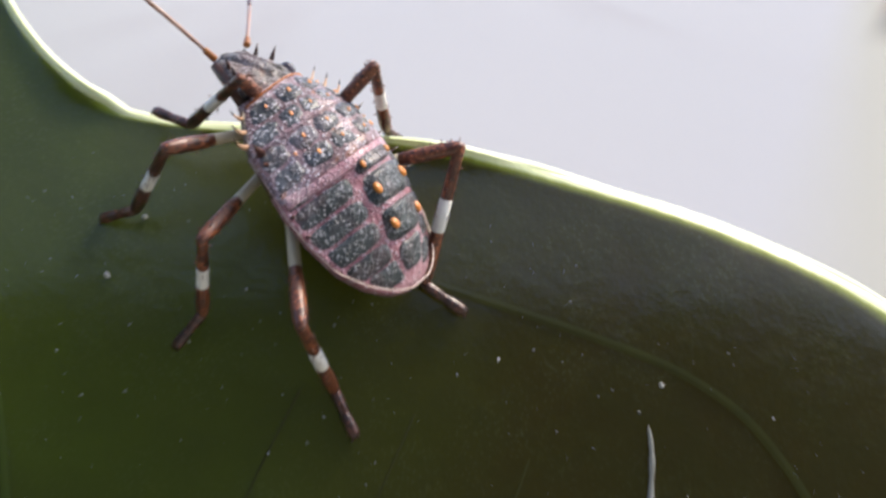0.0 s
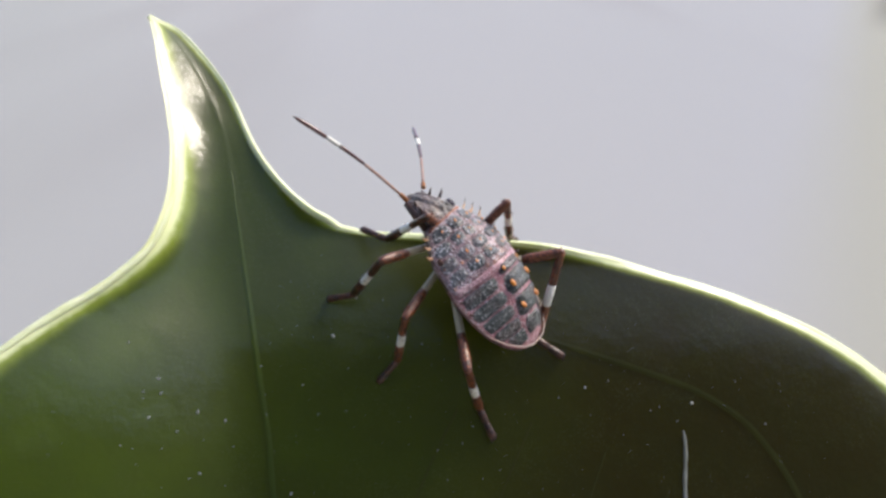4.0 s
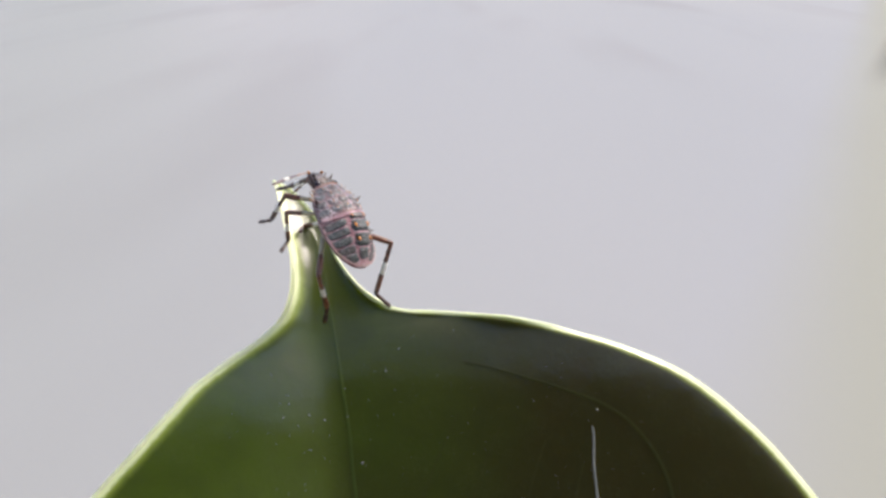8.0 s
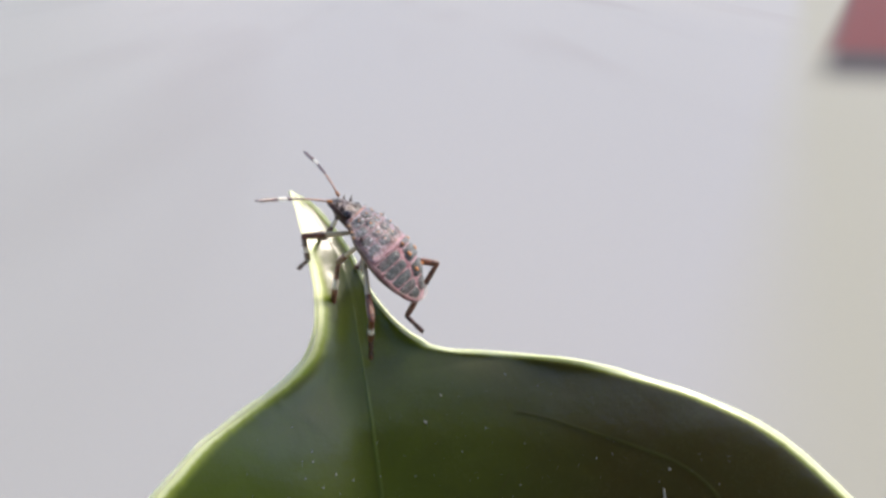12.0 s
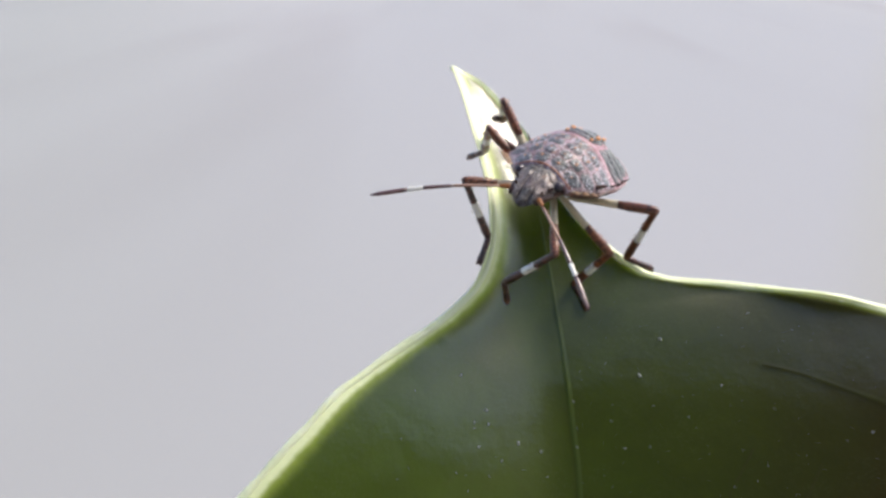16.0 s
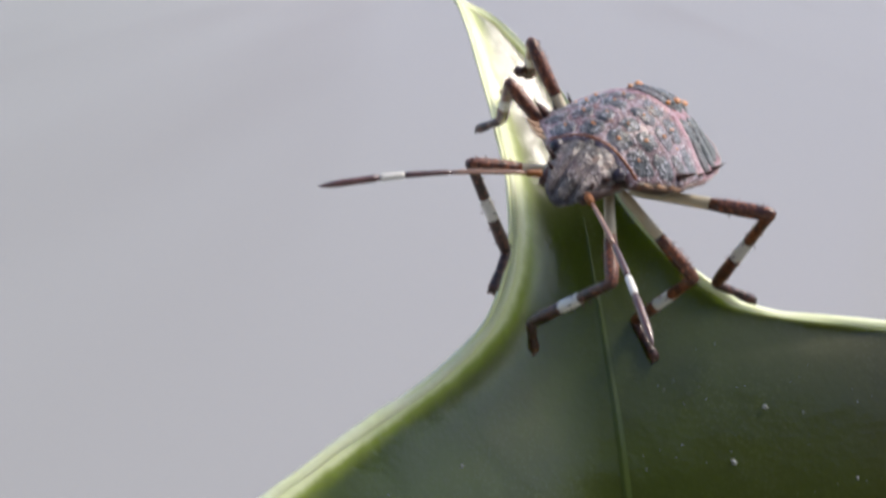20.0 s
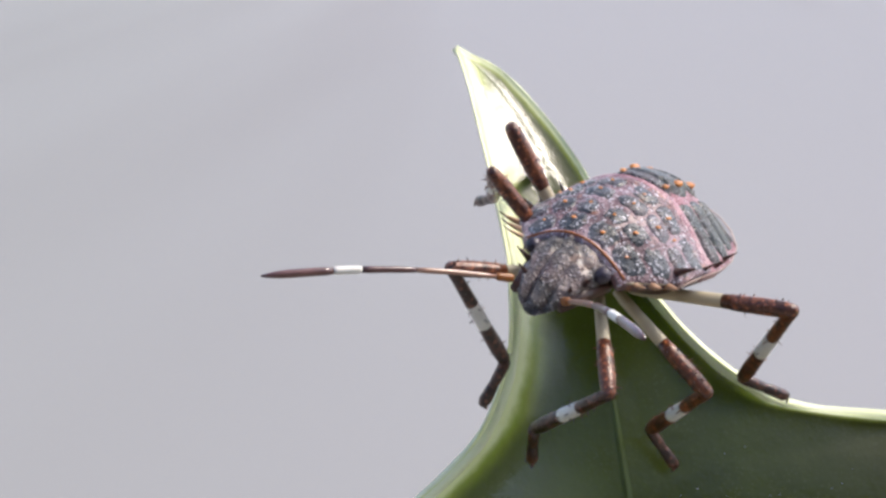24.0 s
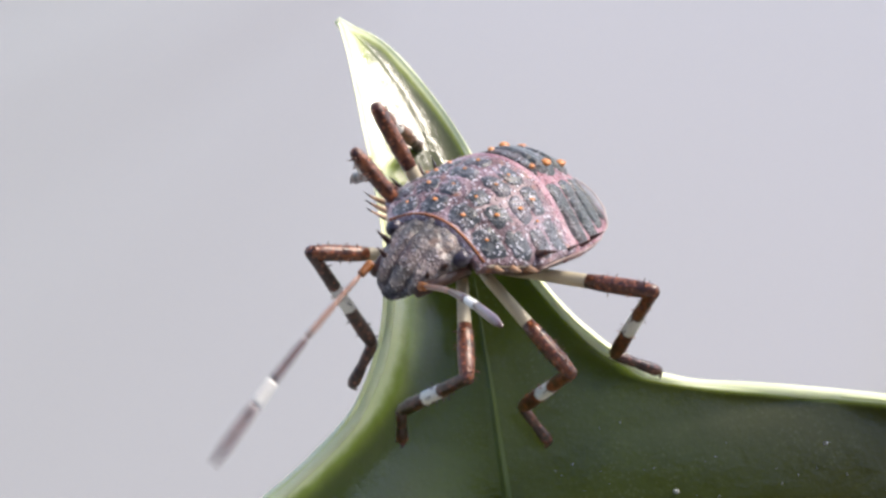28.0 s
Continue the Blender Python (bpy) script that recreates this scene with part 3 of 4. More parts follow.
def back_piece(name, x0, x1, material, lift0=0.0, lift1=0.0, label="", ridges=0.0, nx=26, nf=40):
    bm = bmesh.new()
    rows = []
    for i in range(nx + 1):
        k = i / nx
        x = x0 + (x1 - x0) * k
        row = []
        for j in range(nf + 1):
            f = -1 + 2 * j / nf
            p = shell(x, f, lift0 + (lift1 - lift0) * k)
            n1 = noise.noise(Vector((p.x * 28, p.y * 28, 1.7)))
            n2 = noise.noise(Vector((p.x * 75, p.y * 75, 5.2)))
            p.z += ridges * (n1 * 0.6 + n2 * 0.5) * (1 - abs(f) ** 6)
            row.append(p)
        rows.append(row)
    low = [[Vector((p.x, p.y * 0.97, p.z - 0.02)) for p in row] for row in rows]
    a = sheet(bm, rows)
    b = sheet(bm, low)
    for i in range(nx):
        for j in (0, -1):
            bm.faces.new((a[i][j], a[i + 1][j], b[i + 1][j], b[i][j]))
    for i in (0, -1):
        for j in range(nf):
            bm.faces.new((a[i][j], a[i][j + 1], b[i][j + 1], b[i][j]))
    bmesh.ops.recalc_face_normals(bm, faces=bm.faces)
    return part(name, bm, material, bug, label)


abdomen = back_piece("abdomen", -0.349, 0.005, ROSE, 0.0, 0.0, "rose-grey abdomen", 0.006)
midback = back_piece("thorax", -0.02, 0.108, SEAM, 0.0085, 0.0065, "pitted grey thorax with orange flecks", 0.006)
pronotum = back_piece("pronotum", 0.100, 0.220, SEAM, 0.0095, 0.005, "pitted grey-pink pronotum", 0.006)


def plate(x0, x1, f0, f1, parent, material=PLATE, proud=0.007, name="plate", label="", n=9, square=7, wobble=0.08):
    """A raised dark plate with rounded corners on the back."""
    bm = bmesh.new()
    rows = []
    for i in range(n + 1):
        a = -1 + 2 * i / n
        row = []
        for j in range(n + 1):
            b = -1 + 2 * j / n
            r = max(abs(a), abs(b))
            e = (abs(a) ** square + abs(b) ** square) ** (1 / square) + 1e-6
            k = r / e if r > 0 else 1
            k *= 1 + wobble * noise.noise(Vector((2.2 * a + 40 * x0, 2.2 * b + 9 * f0, 3.7)))
            aa, bb = a * k, b * k
            x = (x0 + x1) / 2 + (x1 - x0) / 2 * aa
            f = (f0 + f1) / 2 + (f1 - f0) / 2 * bb
            p = shell(x, f, proud * (1 - r ** 9) - 0.004 * r ** 9)
            p.z += 0.003 * noise.noise(p * 60) * (1 - r)
            row.append(p)
        rows.append(row)
    sheet(bm, rows)
    bmesh.ops.recalc_face_normals(bm, faces=bm.faces)
    return part(name, bm, material, parent, label)


def dot(x, f, r, parent, proud=0.008):
    bm = bmesh.new()
    p = shell(x, f, proud)
    ball(bm, p, (r * 1.3, r, r * (0.6 if r > 0.006 else 0.35)), 10, 8)
    return part("gland_dot", bm, ORANGE, parent, "small raised orange dot")


for x0, x1, half, dy in ((-0.070, -0.034, 0.32, 0.24), (-0.154, -0.076, 0.36, 0.25), (-0.240, -0.162, 0.36, 0.26)):
    p = plate(x1, x0, -half, half, abdomen, PLATE, 0.015, "central_plate", "dark grey-green plate on the middle of the abdomen", 11)
    for s in (1, -1):
        dot((x0 + x1) / 2, s * dy, 0.0115 if x0 < -0.1 else 0.0075, p, 0.015)
plate(-0.247, -0.312, -0.33, 0.33, abdomen, PLATE, 0.009, "central_plate")
for s in (1, -1):
    for x0, x1 in ((-0.004, -0.042), (-0.054, -0.098), (-0.110, -0.156), (-0.168, -0.212), (-0.224, -0.264)):
        plate(x0 + 0.0045, x1 - 0.0045, s * 0.39, s * 0.975, abdomen, PLATE, 0.0075, square=5, wobble=0.10)
    plate(-0.266, -0.322, s * 0.38, s * 0.90, abdomen)
    for x, f in ((0.182, 0.26), (0.179, 0.70), (0.131, 0.17), (0.131, 0.48), (0.075, 0.21), (0.074, 0.54), (0.025, 0.20), (0.024, 0.52), (0.050, 0.70)):
        dot(x + 0.004 * s, s * f, 0.0056 if f in (0.26, 0.48, 0.54, 0.52) else 0.0040, pronotum if x > 0.1 else midback, 0.0125)
    for x0, x1, f0, f1 in ((0.204, 0.160, 0.05, 0.46), (0.200, 0.158, 0.52, 0.92), (0.152, 0.110, 0.05, 0.30), (0.152, 0.110, 0.34, 0.62), (0.150, 0.110, 0.66, 0.95)):
        plate(x0 + 0.0065, x1 - 0.0065, s * (f0 - 0.034), s * (f1 + 0.032), pronotum, BACK, 0.0105, square=3.2, wobble=0.22)
    for x0, x1, f0, f1 in ((0.096, 0.054, 0.05, 0.36), (0.095, 0.053, 0.40, 0.68), (0.093, 0.052, 0.72, 0.96), (0.046, 0.004, 0.05, 0.34), (0.045, 0.002, 0.38, 0.66), (0.043, -0.002, 0.70, 0.96)):
        plate(x0 + 0.0065, x1 - 0.0065, s * (f0 - 0.034), s * (f1 + 0.032), midback, BACK, 0.0105, square=3.2, wobble=0.22)

# pale rim round the abdomen and the spines along the sides
bm = bmesh.new()
xs = [0.105 - 0.452 * k / 40 for k in range(41)]
lip = lambda x: 0.050 + 0.022 * max(0.0, (-0.20 - x) / 0.15)
path = [Vector((x, half_width(x), lip(x))) for x in xs] + [Vector((x, -half_width(x), lip(x))) for x in reversed(xs)]
tube(bm, path, [0.0023] * len(path), 8, 0.6)
part("rim", bm, RIM, bug, "pale pinkish rim of the abdomen")
bm = bmesh.new()
tube(bm, [shell(-0.022 - 0.012 * math.cos(f * 1.5), f, 0.004) for f in (-0.96 + 0.048 * k for k in range(41))], [0.016] * 41, 8, 0.34)
part("band", bm, BAND, bug, "broad mauve-pink band across the back")
for s in (1, -1):
    bm = bmesh.new()
    tube(bm, [Vector((x, s * (half_width(x) - 0.004), 0.056)) for x in (0.208 - 0.011 * k for k in range(9))], [0.003, 0.005, 0.005, 0.004, 0.004, 0.004, 0.004, 0.003, 0.002], 8, 0.6)
    part("pale_edge", bm, PALE, pronotum, "creamy white front edge of the shoulder")
    for x, r in ((0.190, 0.006), (0.160, 0.008), (0.130, 0.008)):
        bm = bmesh.new()
        y = half_width(x)
        tube(bm, [(x - 0.004, s * (y - 0.016), 0.052), (x + 0.004, s * (y + 0.010), 0.054), (x + 0.014, s * (y + 0.024), 0.060), (x + 0.026, s * (y + 0.034), 0.068)], [r, r * 0.75, r * 0.4, r * 0.06], 7)
        thorn = part("side_spine", bm, THORN, pronotum, "pale curved side thorn")
        bm = bmesh.new()
        spike(bm, (x + 0.016, s * (y + 0.026), 0.061), (x + 0.031, s * (y + 0.038), 0.072), r * 0.34)
        part("thorn_tip", bm, DARK, thorn, "dark tip")
    bm = bmesh.new()
    spike(bm, (0.098, s * 0.178, 0.072), (0.122, s * 0.222, 0.108), 0.011)
    part("shoulder_spine", bm, DARK, bug, "dark pointed shoulder spine")
    bm = bmesh.new()
    spike(bm, (0.070, s * 0.182, 0.070), (0.080, s * 0.214, 0.090), 0.006)
    part("shoulder_spine", bm, DARK, bug, "dark pointed shoulder spine")
    for x in (-0.0, -0.055, -0.11):
        bm = bmesh.new()
        spike(bm, (x, s * (half_width(x) - 0.012), 0.056), (x - 0.004, s * (half_width(x) + 0.013), 0.084), 0.0058)
        part("side_spine", bm, DARK, abdomen)

# underside
bm = bmesh.new()
rows = []
for i in range(31):
    x = -0.345 + 0.56 * i / 30
    w = half_width(x) * 0.965
    d = 0.088 * math.sin(math.pi * min(1, max(0.02, (x + 0.35) / 0.58))) ** 0.7
    rows.append([Vector((x, w * math.cos(a), 0.050 - d * math.sin(a))) for a in (math.pi * k / 20 for k in range(21))])
sheet(bm, rows)
bmesh.ops.recalc_face_normals(bm, faces=bm.faces)
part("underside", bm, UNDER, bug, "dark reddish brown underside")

# head: a thin-edged shield with a middle lobe between two grooves and two longer side lobes
bm = bmesh.new()
HX = [0.200, 0.225, 0.25, 0.275, 0.30, 0.32, 0.338, 0.350, 0.358]
HW = [0.090, 0.088, 0.083, 0.071, 0.063, 0.057, 0.049, 0.036, 0.019]
HT = [0.108, 0.107, 0.101, 0.088, 0.070, 0.053, 0.034, 0.018, 0.006]
HM = [0.058, 0.056, 0.052, 0.044, 0.033, 0.022, 0.010, 0.000, -0.008]
rows = []
for i in range(41):
    x = 0.200 + 0.158 * i / 40
    w, top, mid = (float(np.interp(x, HX, t)) for t in (HW, HT, HM))
    row = []
    for k in range(31):
        f = -1 + 2 * k / 30
        y = w * f
        z = mid + (top - mid) * (1 - abs(f) ** 2.4) + 0.007 * math.exp(-((abs(f) - 0.88) / 0.09) ** 2)
        z += 0.007 * noise.noise(Vector((x * 45, y * 45, 0))) + 0.004 * noise.noise(Vector((x * 110, y * 110, 3)))
        z -= 0.011 * math.exp(-((abs(y) - 0.022) / 0.0055) ** 2) * min(1.0, max(0.0, (x - 0.225) / 0.03))
        z -= 0.006 * math.exp(-(y / 0.004) ** 2) * min(1.0, max(0.0, (0.27 - x) / 0.03))
        notch = 0.020 * max(0.0, i / 40 - 0.6) / 0.4 * math.exp(-((abs(y) - 0.020) / 0.007) ** 2)
        row.append(Vector((x - notch, y, z)))
    for k in range(1, 16):
        a = math.pi * k / 16
        row.append(Vector((x, w * math.cos(a), mid - 0.046 * (1 - 0.7 * i / 40) * math.sin(a))))
    rows.append(row)
made = sheet(bm, rows, True)
bm.faces.new(made[-1])
bm.faces.new(list(reversed(made[0])))
bmesh.ops.recalc_face_normals(bm, faces=bm.faces)
head = part("head", bm, HEAD, bug, "rough grey head with a blunt lobed snout")
bm = bmesh.new()
tube(bm, [shell(0.207 + 0.010 * math.cos(f * 1.5), f, 0.008) for f in (-0.96 + 0.06 * k for k in range(33))], [0.0028] * 33, 6)
part("collar", bm, RUST, head, "thin rusty orange line behind the head")
for s in (1, -1):
    bm = bmesh.new()
    ball(bm, (0.240, s * 0.082, 0.066), (0.021, 0.018, 0.019), 18, 12)
    part("eye", bm, EYE, head, "round dark eye")
    bm = bmesh.new()
    spike(bm, (0.278, s * 0.066, 0.052), (0.304, s * 0.088, 0.080), 0.008)
    part("head_spine", bm, DARK, head, "dark spine before the eye")
    bm = bmesh.new()
    spike(bm, (0.312, s * 0.052, 0.040), (0.332, s * 0.062, 0.060), 0.006)
    part("head_spine", bm, DARK, head)
    bm = bmesh.new()
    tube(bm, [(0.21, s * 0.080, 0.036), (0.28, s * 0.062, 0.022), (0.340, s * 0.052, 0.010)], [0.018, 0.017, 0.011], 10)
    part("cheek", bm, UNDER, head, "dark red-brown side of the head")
bm = bmesh.new()
tube(bm, [(0.345, 0, 0.004), (0.28, 0, -0.022), (0.12, 0, -0.018), (0.02, 0, -0.016)], [0.012, 0.012, 0.009, 0.005], 8)
part("beak", bm, DARK, head, "slender dark beak folded under the body")

# ---- legs and antennae ----
LENGTHS = {"F": (0.25, 0.28, 0.12), "M": (0.28, 0.28, 0.12), "H": (0.36, 0.36, 0.13)}
HIPS = {"F": (0.16, 0.05, -0.01), "M": (0.08, 0.06, -0.030), "H": (0.00, 0.06, -0.045)}


def along(stations):
    return [Vector((x, 0, 0)) for x, _ in stations], [r for _, r in stations]


def bristles(bm, x0, x1, n, r, rnd):
    for _ in range(n):
        x, a = rnd.uniform(x0, x1), rnd.uniform(0, 2 * math.pi)
        d = Vector((0.35, math.cos(a), math.sin(a))).normalized()
        b = Vector((x, 0.7 * r * math.cos(a), 0.7 * r * math.sin(a)))
        spike(bm, b, b + d * rnd.uniform(0.010, 0.017), 0.0022, 4)


def leg_parts(kind, seed):
    f, ti, ta = LENGTHS[kind]
    k = 0.92 if kind == "H" else 0.86
    pale = 0.58 if kind == "H" else 0.50
    rnd = random.Random(seed)
    bm = bmesh.new()
    tube(bm, *along([(pale * f, 0.0165 * k), ((pale + 0.1) * f, 0.0195 * k), (0.86 * f, 0.0205 * k), (0.95 * f, 0.0185 * k), (f, 0.0165 * k), (f + 0.012, 0.008 * k)]), sides=12)
    bristles(bm, (pale + 0.06) * f, f, 30, 0.018, rnd)
    femur = part("femur", bm, BROWN, bug, "reddish brown thigh with a pale base")
    bm = bmesh.new()
    tube(bm, *along([(-0.006, 0.010), (0.02, 0.0150 * k), (0.25 * f, 0.0150 * k), (pale * f, 0.0168 * k), ((pale + 0.04) * f, 0.0150 * k)]), sides=12)
    part("pale_base", bm, PALE, femur, "creamy white base of the thigh")
    bm = bmesh.new()
    tube(bm, *along([(-0.010, 0.010), (0.0, 0.0165 * k), (0.10 * ti, 0.0150 * k), (0.36 * ti, 0.0165 * k), (0.40 * ti, 0.013), (0.58 * ti, 0.013), (0.62 * ti, 0.0175 * k), (0.85 * ti, 0.0195 * k), (0.97 * ti, 0.0165 * k), (ti, 0.010)]), sides=10)
    bristles(bm, 0.05 * ti, 0.95 * ti, 24, 0.016, rnd)
    tibia = part("tibia", bm, BROWN if kind != "F" else DARK, bug, "dark brown shin with a white band")
    bm = bmesh.new()
    tube(bm, *along([(0.365 * ti, 0.0150 * k), (0.38 * ti, 0.0172 * k), (0.50 * ti, 0.0170 * k), (0.60 * ti, 0.0178 * k), (0.615 * ti, 0.0155 * k)]), sides=10)
    part("white_band", bm, WHITE, tibia, "broad white band")
    bm = bmesh.new()
    tube(bm, *along([(-0.006, 0.010), (0.01, 0.0150 * k), (0.42 * ta, 0.0135 * k), (0.46 * ta, 0.010), (0.52 * ta, 0.0140 * k), (0.86 * ta, 0.0165 * k), (0.97 * ta, 0.010)]), sides=10)
    tarsus = part("tarsus", bm, DARK, bug, "dark two-jointed foot")
    bm = bmesh.new()
    for s in (1, -1):
        tube(bm, [(0.90 * ta, s * 0.004, 0), (0.98 * ta, s * 0.008, -0.003), (1.0 * ta, s * 0.010, -0.012)], [0.005, 0.0035, 0.001], 6)
    part("claws", bm, DARK, tarsus, "pair of small curved claws")
    return femur, tibia, tarsus


LEGS = {s + k: leg_parts(k, 5 + i) for i, (s, k) in enumerate((s, k) for s in "LR" for k in "FMH")}


def antenna_part():
    """An antenna along +x, bowed a little."""
    bend = lambda x: Vector((1.04 * x, 0, 0.018 * math.sin(math.pi * min(1, x / 0.49))))
    segs = (("first_joint", 0.0, 0.035, 0.0095, 0.0080, AMBER), ("second_joint", 0.035, 0.20, 0.0050, 0.0060, TAWNY), ("third_joint", 0.20, 0.305, 0.0062, 0.0078, MAROON),
            ("pale_ring", 0.305, 0.358, 0.0080, 0.0084, WHITE), ("last_joint", 0.358, 0.49, 0.0088, 0.0086, MAROON))
    root = None
    for name, a, b, r0, r1, mat in segs:
        bm = bmesh.new()
        n = 8
        path = [bend(a + (b - a) * i / n) for i in range(n + 1)]
        rad = [(r0 + (r1 - r0) * i / n) * (0.8 if i in (0, n) else 1) for i in range(n + 1)]
        if name == "last_joint":
            rad[-3], rad[-2], rad[-1] = r1 * 0.9, r1 * 0.65, r1 * 0.2
        tube(bm, path, rad, 10)
        if root is None:
            root = part("antenna", bm, mat, bug, "long thin antenna with a white ring")
        else:
            part(name, bm, mat, root)
    return root


ANTENNAE = {"L": antenna_part(), "R": antenna_part()}

# ---- how the bug moves: body as centre, ahead, up; each leg as knee, heel, toe ----
ON_MARGIN = dict(
    body=((0.502, 0.017, 0.235), (-0.600, 0.155, 0.785), (0.646, -0.485, 0.590)),
    LF=((0.191, -0.177, 0.337), (0.080, 0.004, 0.160), (-0.012, 0.062, 0.126)),
    LM=((0.275, -0.228, 0.143), (0.239, -0.061, -0.077), (0.166, -0.044, -0.167)),
    LH=((0.496, -0.291, -0.043), (0.542, -0.032, -0.280), (0.590, -0.057, -0.383)),
    RF=((0.361, -0.119, 0.483), (0.206, 0.072, 0.351), (0.108, 0.133, 0.377)),
    RM=((0.637, 0.038, 0.481), (0.666, 0.249, 0.307), (0.700, 0.353, 0.264)),
    RH=((0.827, 0.045, 0.297), (0.759, 0.075, -0.051), (0.868, 0.060, -0.118)),
)
SETTING_OFF = dict(
    body=((0.443, 0.021, 0.277), (-0.717, -0.018, 0.697), (0.656, -0.354, 0.667)),
    LF=((0.141, -0.206, 0.383), (0.041, -0.042, 0.177), (-0.014, 0.046, 0.114)),
    LM=((0.256, -0.259, 0.187), (0.211, -0.119, -0.058), (0.161, -0.063, -0.161)),
    LH=((0.468, -0.303, 0.019), (0.538, -0.086, -0.261), (0.587, -0.064, -0.382)),
    RF=((0.290, -0.150, 0.512), (0.186, 0.069, 0.373), (0.097, 0.149, 0.380)),
    RM=((0.532, 0.039, 0.561), (0.586, 0.179, 0.325), (0.638, 0.287, 0.317)),
    RH=((0.668, 0.058, 0.527), (0.736, 0.149, 0.184), (0.853, 0.102, 0.212)),
)
CLIMBING = dict(
    body=((0.174, 0.038, 0.482), (-0.693, -0.074, 0.717), (0.699, -0.312, 0.643)),
    LF=((-0.102, -0.221, 0.596), (-0.286, -0.052, 0.472), (-0.364, 0.022, 0.422)),
    LM=((-0.030, -0.248, 0.426), (-0.120, -0.057, 0.231), (-0.168, 0.032, 0.155)),
    LH=((0.259, -0.264, 0.221), (0.341, -0.057, -0.060), (0.389, -0.020, -0.174)),
    RF=((-0.152, 0.094, 0.729), (-0.170, 0.351, 0.621), (-0.220, 0.243, 0.605)),
    RM=((0.085, 0.375, 0.565), (0.064, 0.121, 0.449), (0.011, 0.156, 0.348)),
    RH=((0.388, 0.007, 0.723), (0.390, 0.284, 0.492), (0.437, 0.232, 0.382)),
)
REACHING = dict(
    body=((-0.179, 0.111, 0.792), (-0.596, 0.124, 0.793), (0.722, -0.350, 0.597)),
    LF=((-0.530, 0.134, 0.977), (-0.672, 0.333, 0.842), (-0.748, 0.424, 0.830)),
    LM=((-0.394, -0.164, 0.833), (-0.453, -0.028, 0.580), (-0.541, 0.037, 0.501)),
    LH=((-0.137, -0.146, 0.481), (-0.074, 0.036, 0.178), (-0.017, 0.016, 0.058)),
    RF=((-0.413, 0.275, 1.095), (-0.527, 0.486, 0.950), (-0.614, 0.568, 0.958)),
    RM=((-0.377, 0.385, 0.718), (-0.365, 0.110, 0.773), (-0.439, 0.165, 0.697)),
    RH=((0.155, 0.067, 0.778), (-0.036, 0.111, 0.481), (0.044, 0.157, 0.394)),
)
ARRIVING = dict(
    body=((-0.284, 0.027, 0.975), (-0.415, 0.426, 0.804), (0.706, -0.407, 0.580)),
    LF=((-0.609, 0.169, 1.122), (-0.732, 0.334, 0.932), (-0.819, 0.412, 0.906)),
    LM=((-0.606, 0.173, 1.013), (-0.627, 0.341, 0.794), (-0.667, 0.236, 0.743)),
    LH=((-0.371, -0.252, 0.705), (-0.354, -0.014, 0.430), (-0.384, 0.047, 0.307)),
    RF=((-0.480, 0.305, 1.202), (-0.633, 0.522, 1.114), (-0.721, 0.597, 1.084)),
    RM=((-0.355, 0.375, 0.907), (-0.552, 0.561, 0.835), (-0.560, 0.441, 0.829)),
    RH=((0.054, 0.116, 0.815), (-0.056, 0.151, 0.473), (0.039, 0.154, 0.380)),
)
ON_SPIKE = dict(
    body=((-0.296, 0.030, 0.959), (-0.512, 0.219, 0.831), (0.738, -0.382, 0.556)),
    LF=((-0.641, 0.107, 1.092), (-0.683, 0.326, 0.923), (-0.732, 0.414, 0.859)),
    LM=((-0.506, 0.242, 0.922), (-0.532, 0.338, 0.662), (-0.616, 0.276, 0.600)),
    LH=((-0.366, -0.254, 0.678), (-0.364, 0.035, 0.457), (-0.378, 0.068, 0.320)),
    RF=((-0.415, 0.356, 1.122), (-0.530, 0.549, 0.955), (-0.571, 0.660, 0.937)),
    RM=((-0.331, 0.264, 0.774), (-0.342, 0.534, 0.702), (-0.373, 0.418, 0.704)),
    RH=((0.036, 0.086, 0.824), (-0.070, 0.129, 0.483), (0.028, 0.151, 0.398)),
)
TURNING = dict(
    body=((-0.211, 0.126, 0.793), (-0.735, -0.606, 0.303), (0.226, 0.202, 0.953)),
    LF=((-0.287, -0.190, 0.667), (-0.423, -0.036, 0.468), (-0.451, 0.025, 0.359)),
    LM=((-0.184, -0.127, 0.551), (-0.336, 0.076, 0.435), (-0.350, 0.126, 0.326)),
    LH=((0.086, -0.145, 0.658), (0.043, 0.097, 0.391), (0.126, 0.166, 0.311)),
    RF=((-0.518, 0.029, 1.025), (-0.607, 0.120, 0.776), (-0.640, 0.117, 0.661)),
    RM=((-0.353, 0.127, 1.069), (-0.393, 0.393, 0.995), (-0.473, 0.440, 0.918)),
    RH=((-0.347, 0.261, 1.084), (-0.264, 0.498, 0.826), (-0.315, 0.378, 0.817)),
)
TURNED = dict(
    body=((-0.265, 0.103, 0.805), (-0.459, -0.888, -0.028), (0.212, -0.141, 0.967)),
    LF=((-0.312, -0.102, 0.544), (-0.456, 0.112, 0.436), (-0.480, 0.014, 0.393)),
    LM=((-0.118, -0.066, 0.517), (-0.239, 0.111, 0.338), (-0.200, 0.090, 0.224)),
    LH=((0.053, -0.139, 0.676), (-0.053, 0.110, 0.440), (0.050, 0.157, 0.380)),
    RF=((-0.598, 0.001, 0.952), (-0.679, 0.097, 0.702), (-0.792, 0.126, 0.675)),
    RM=((-0.494, 0.191, 0.997), (-0.621, 0.395, 0.853), (-0.691, 0.309, 0.806)),
    RH=((-0.407, 0.340, 1.060), (-0.445, 0.592, 0.806), (-0.465, 0.468, 0.842)),
)
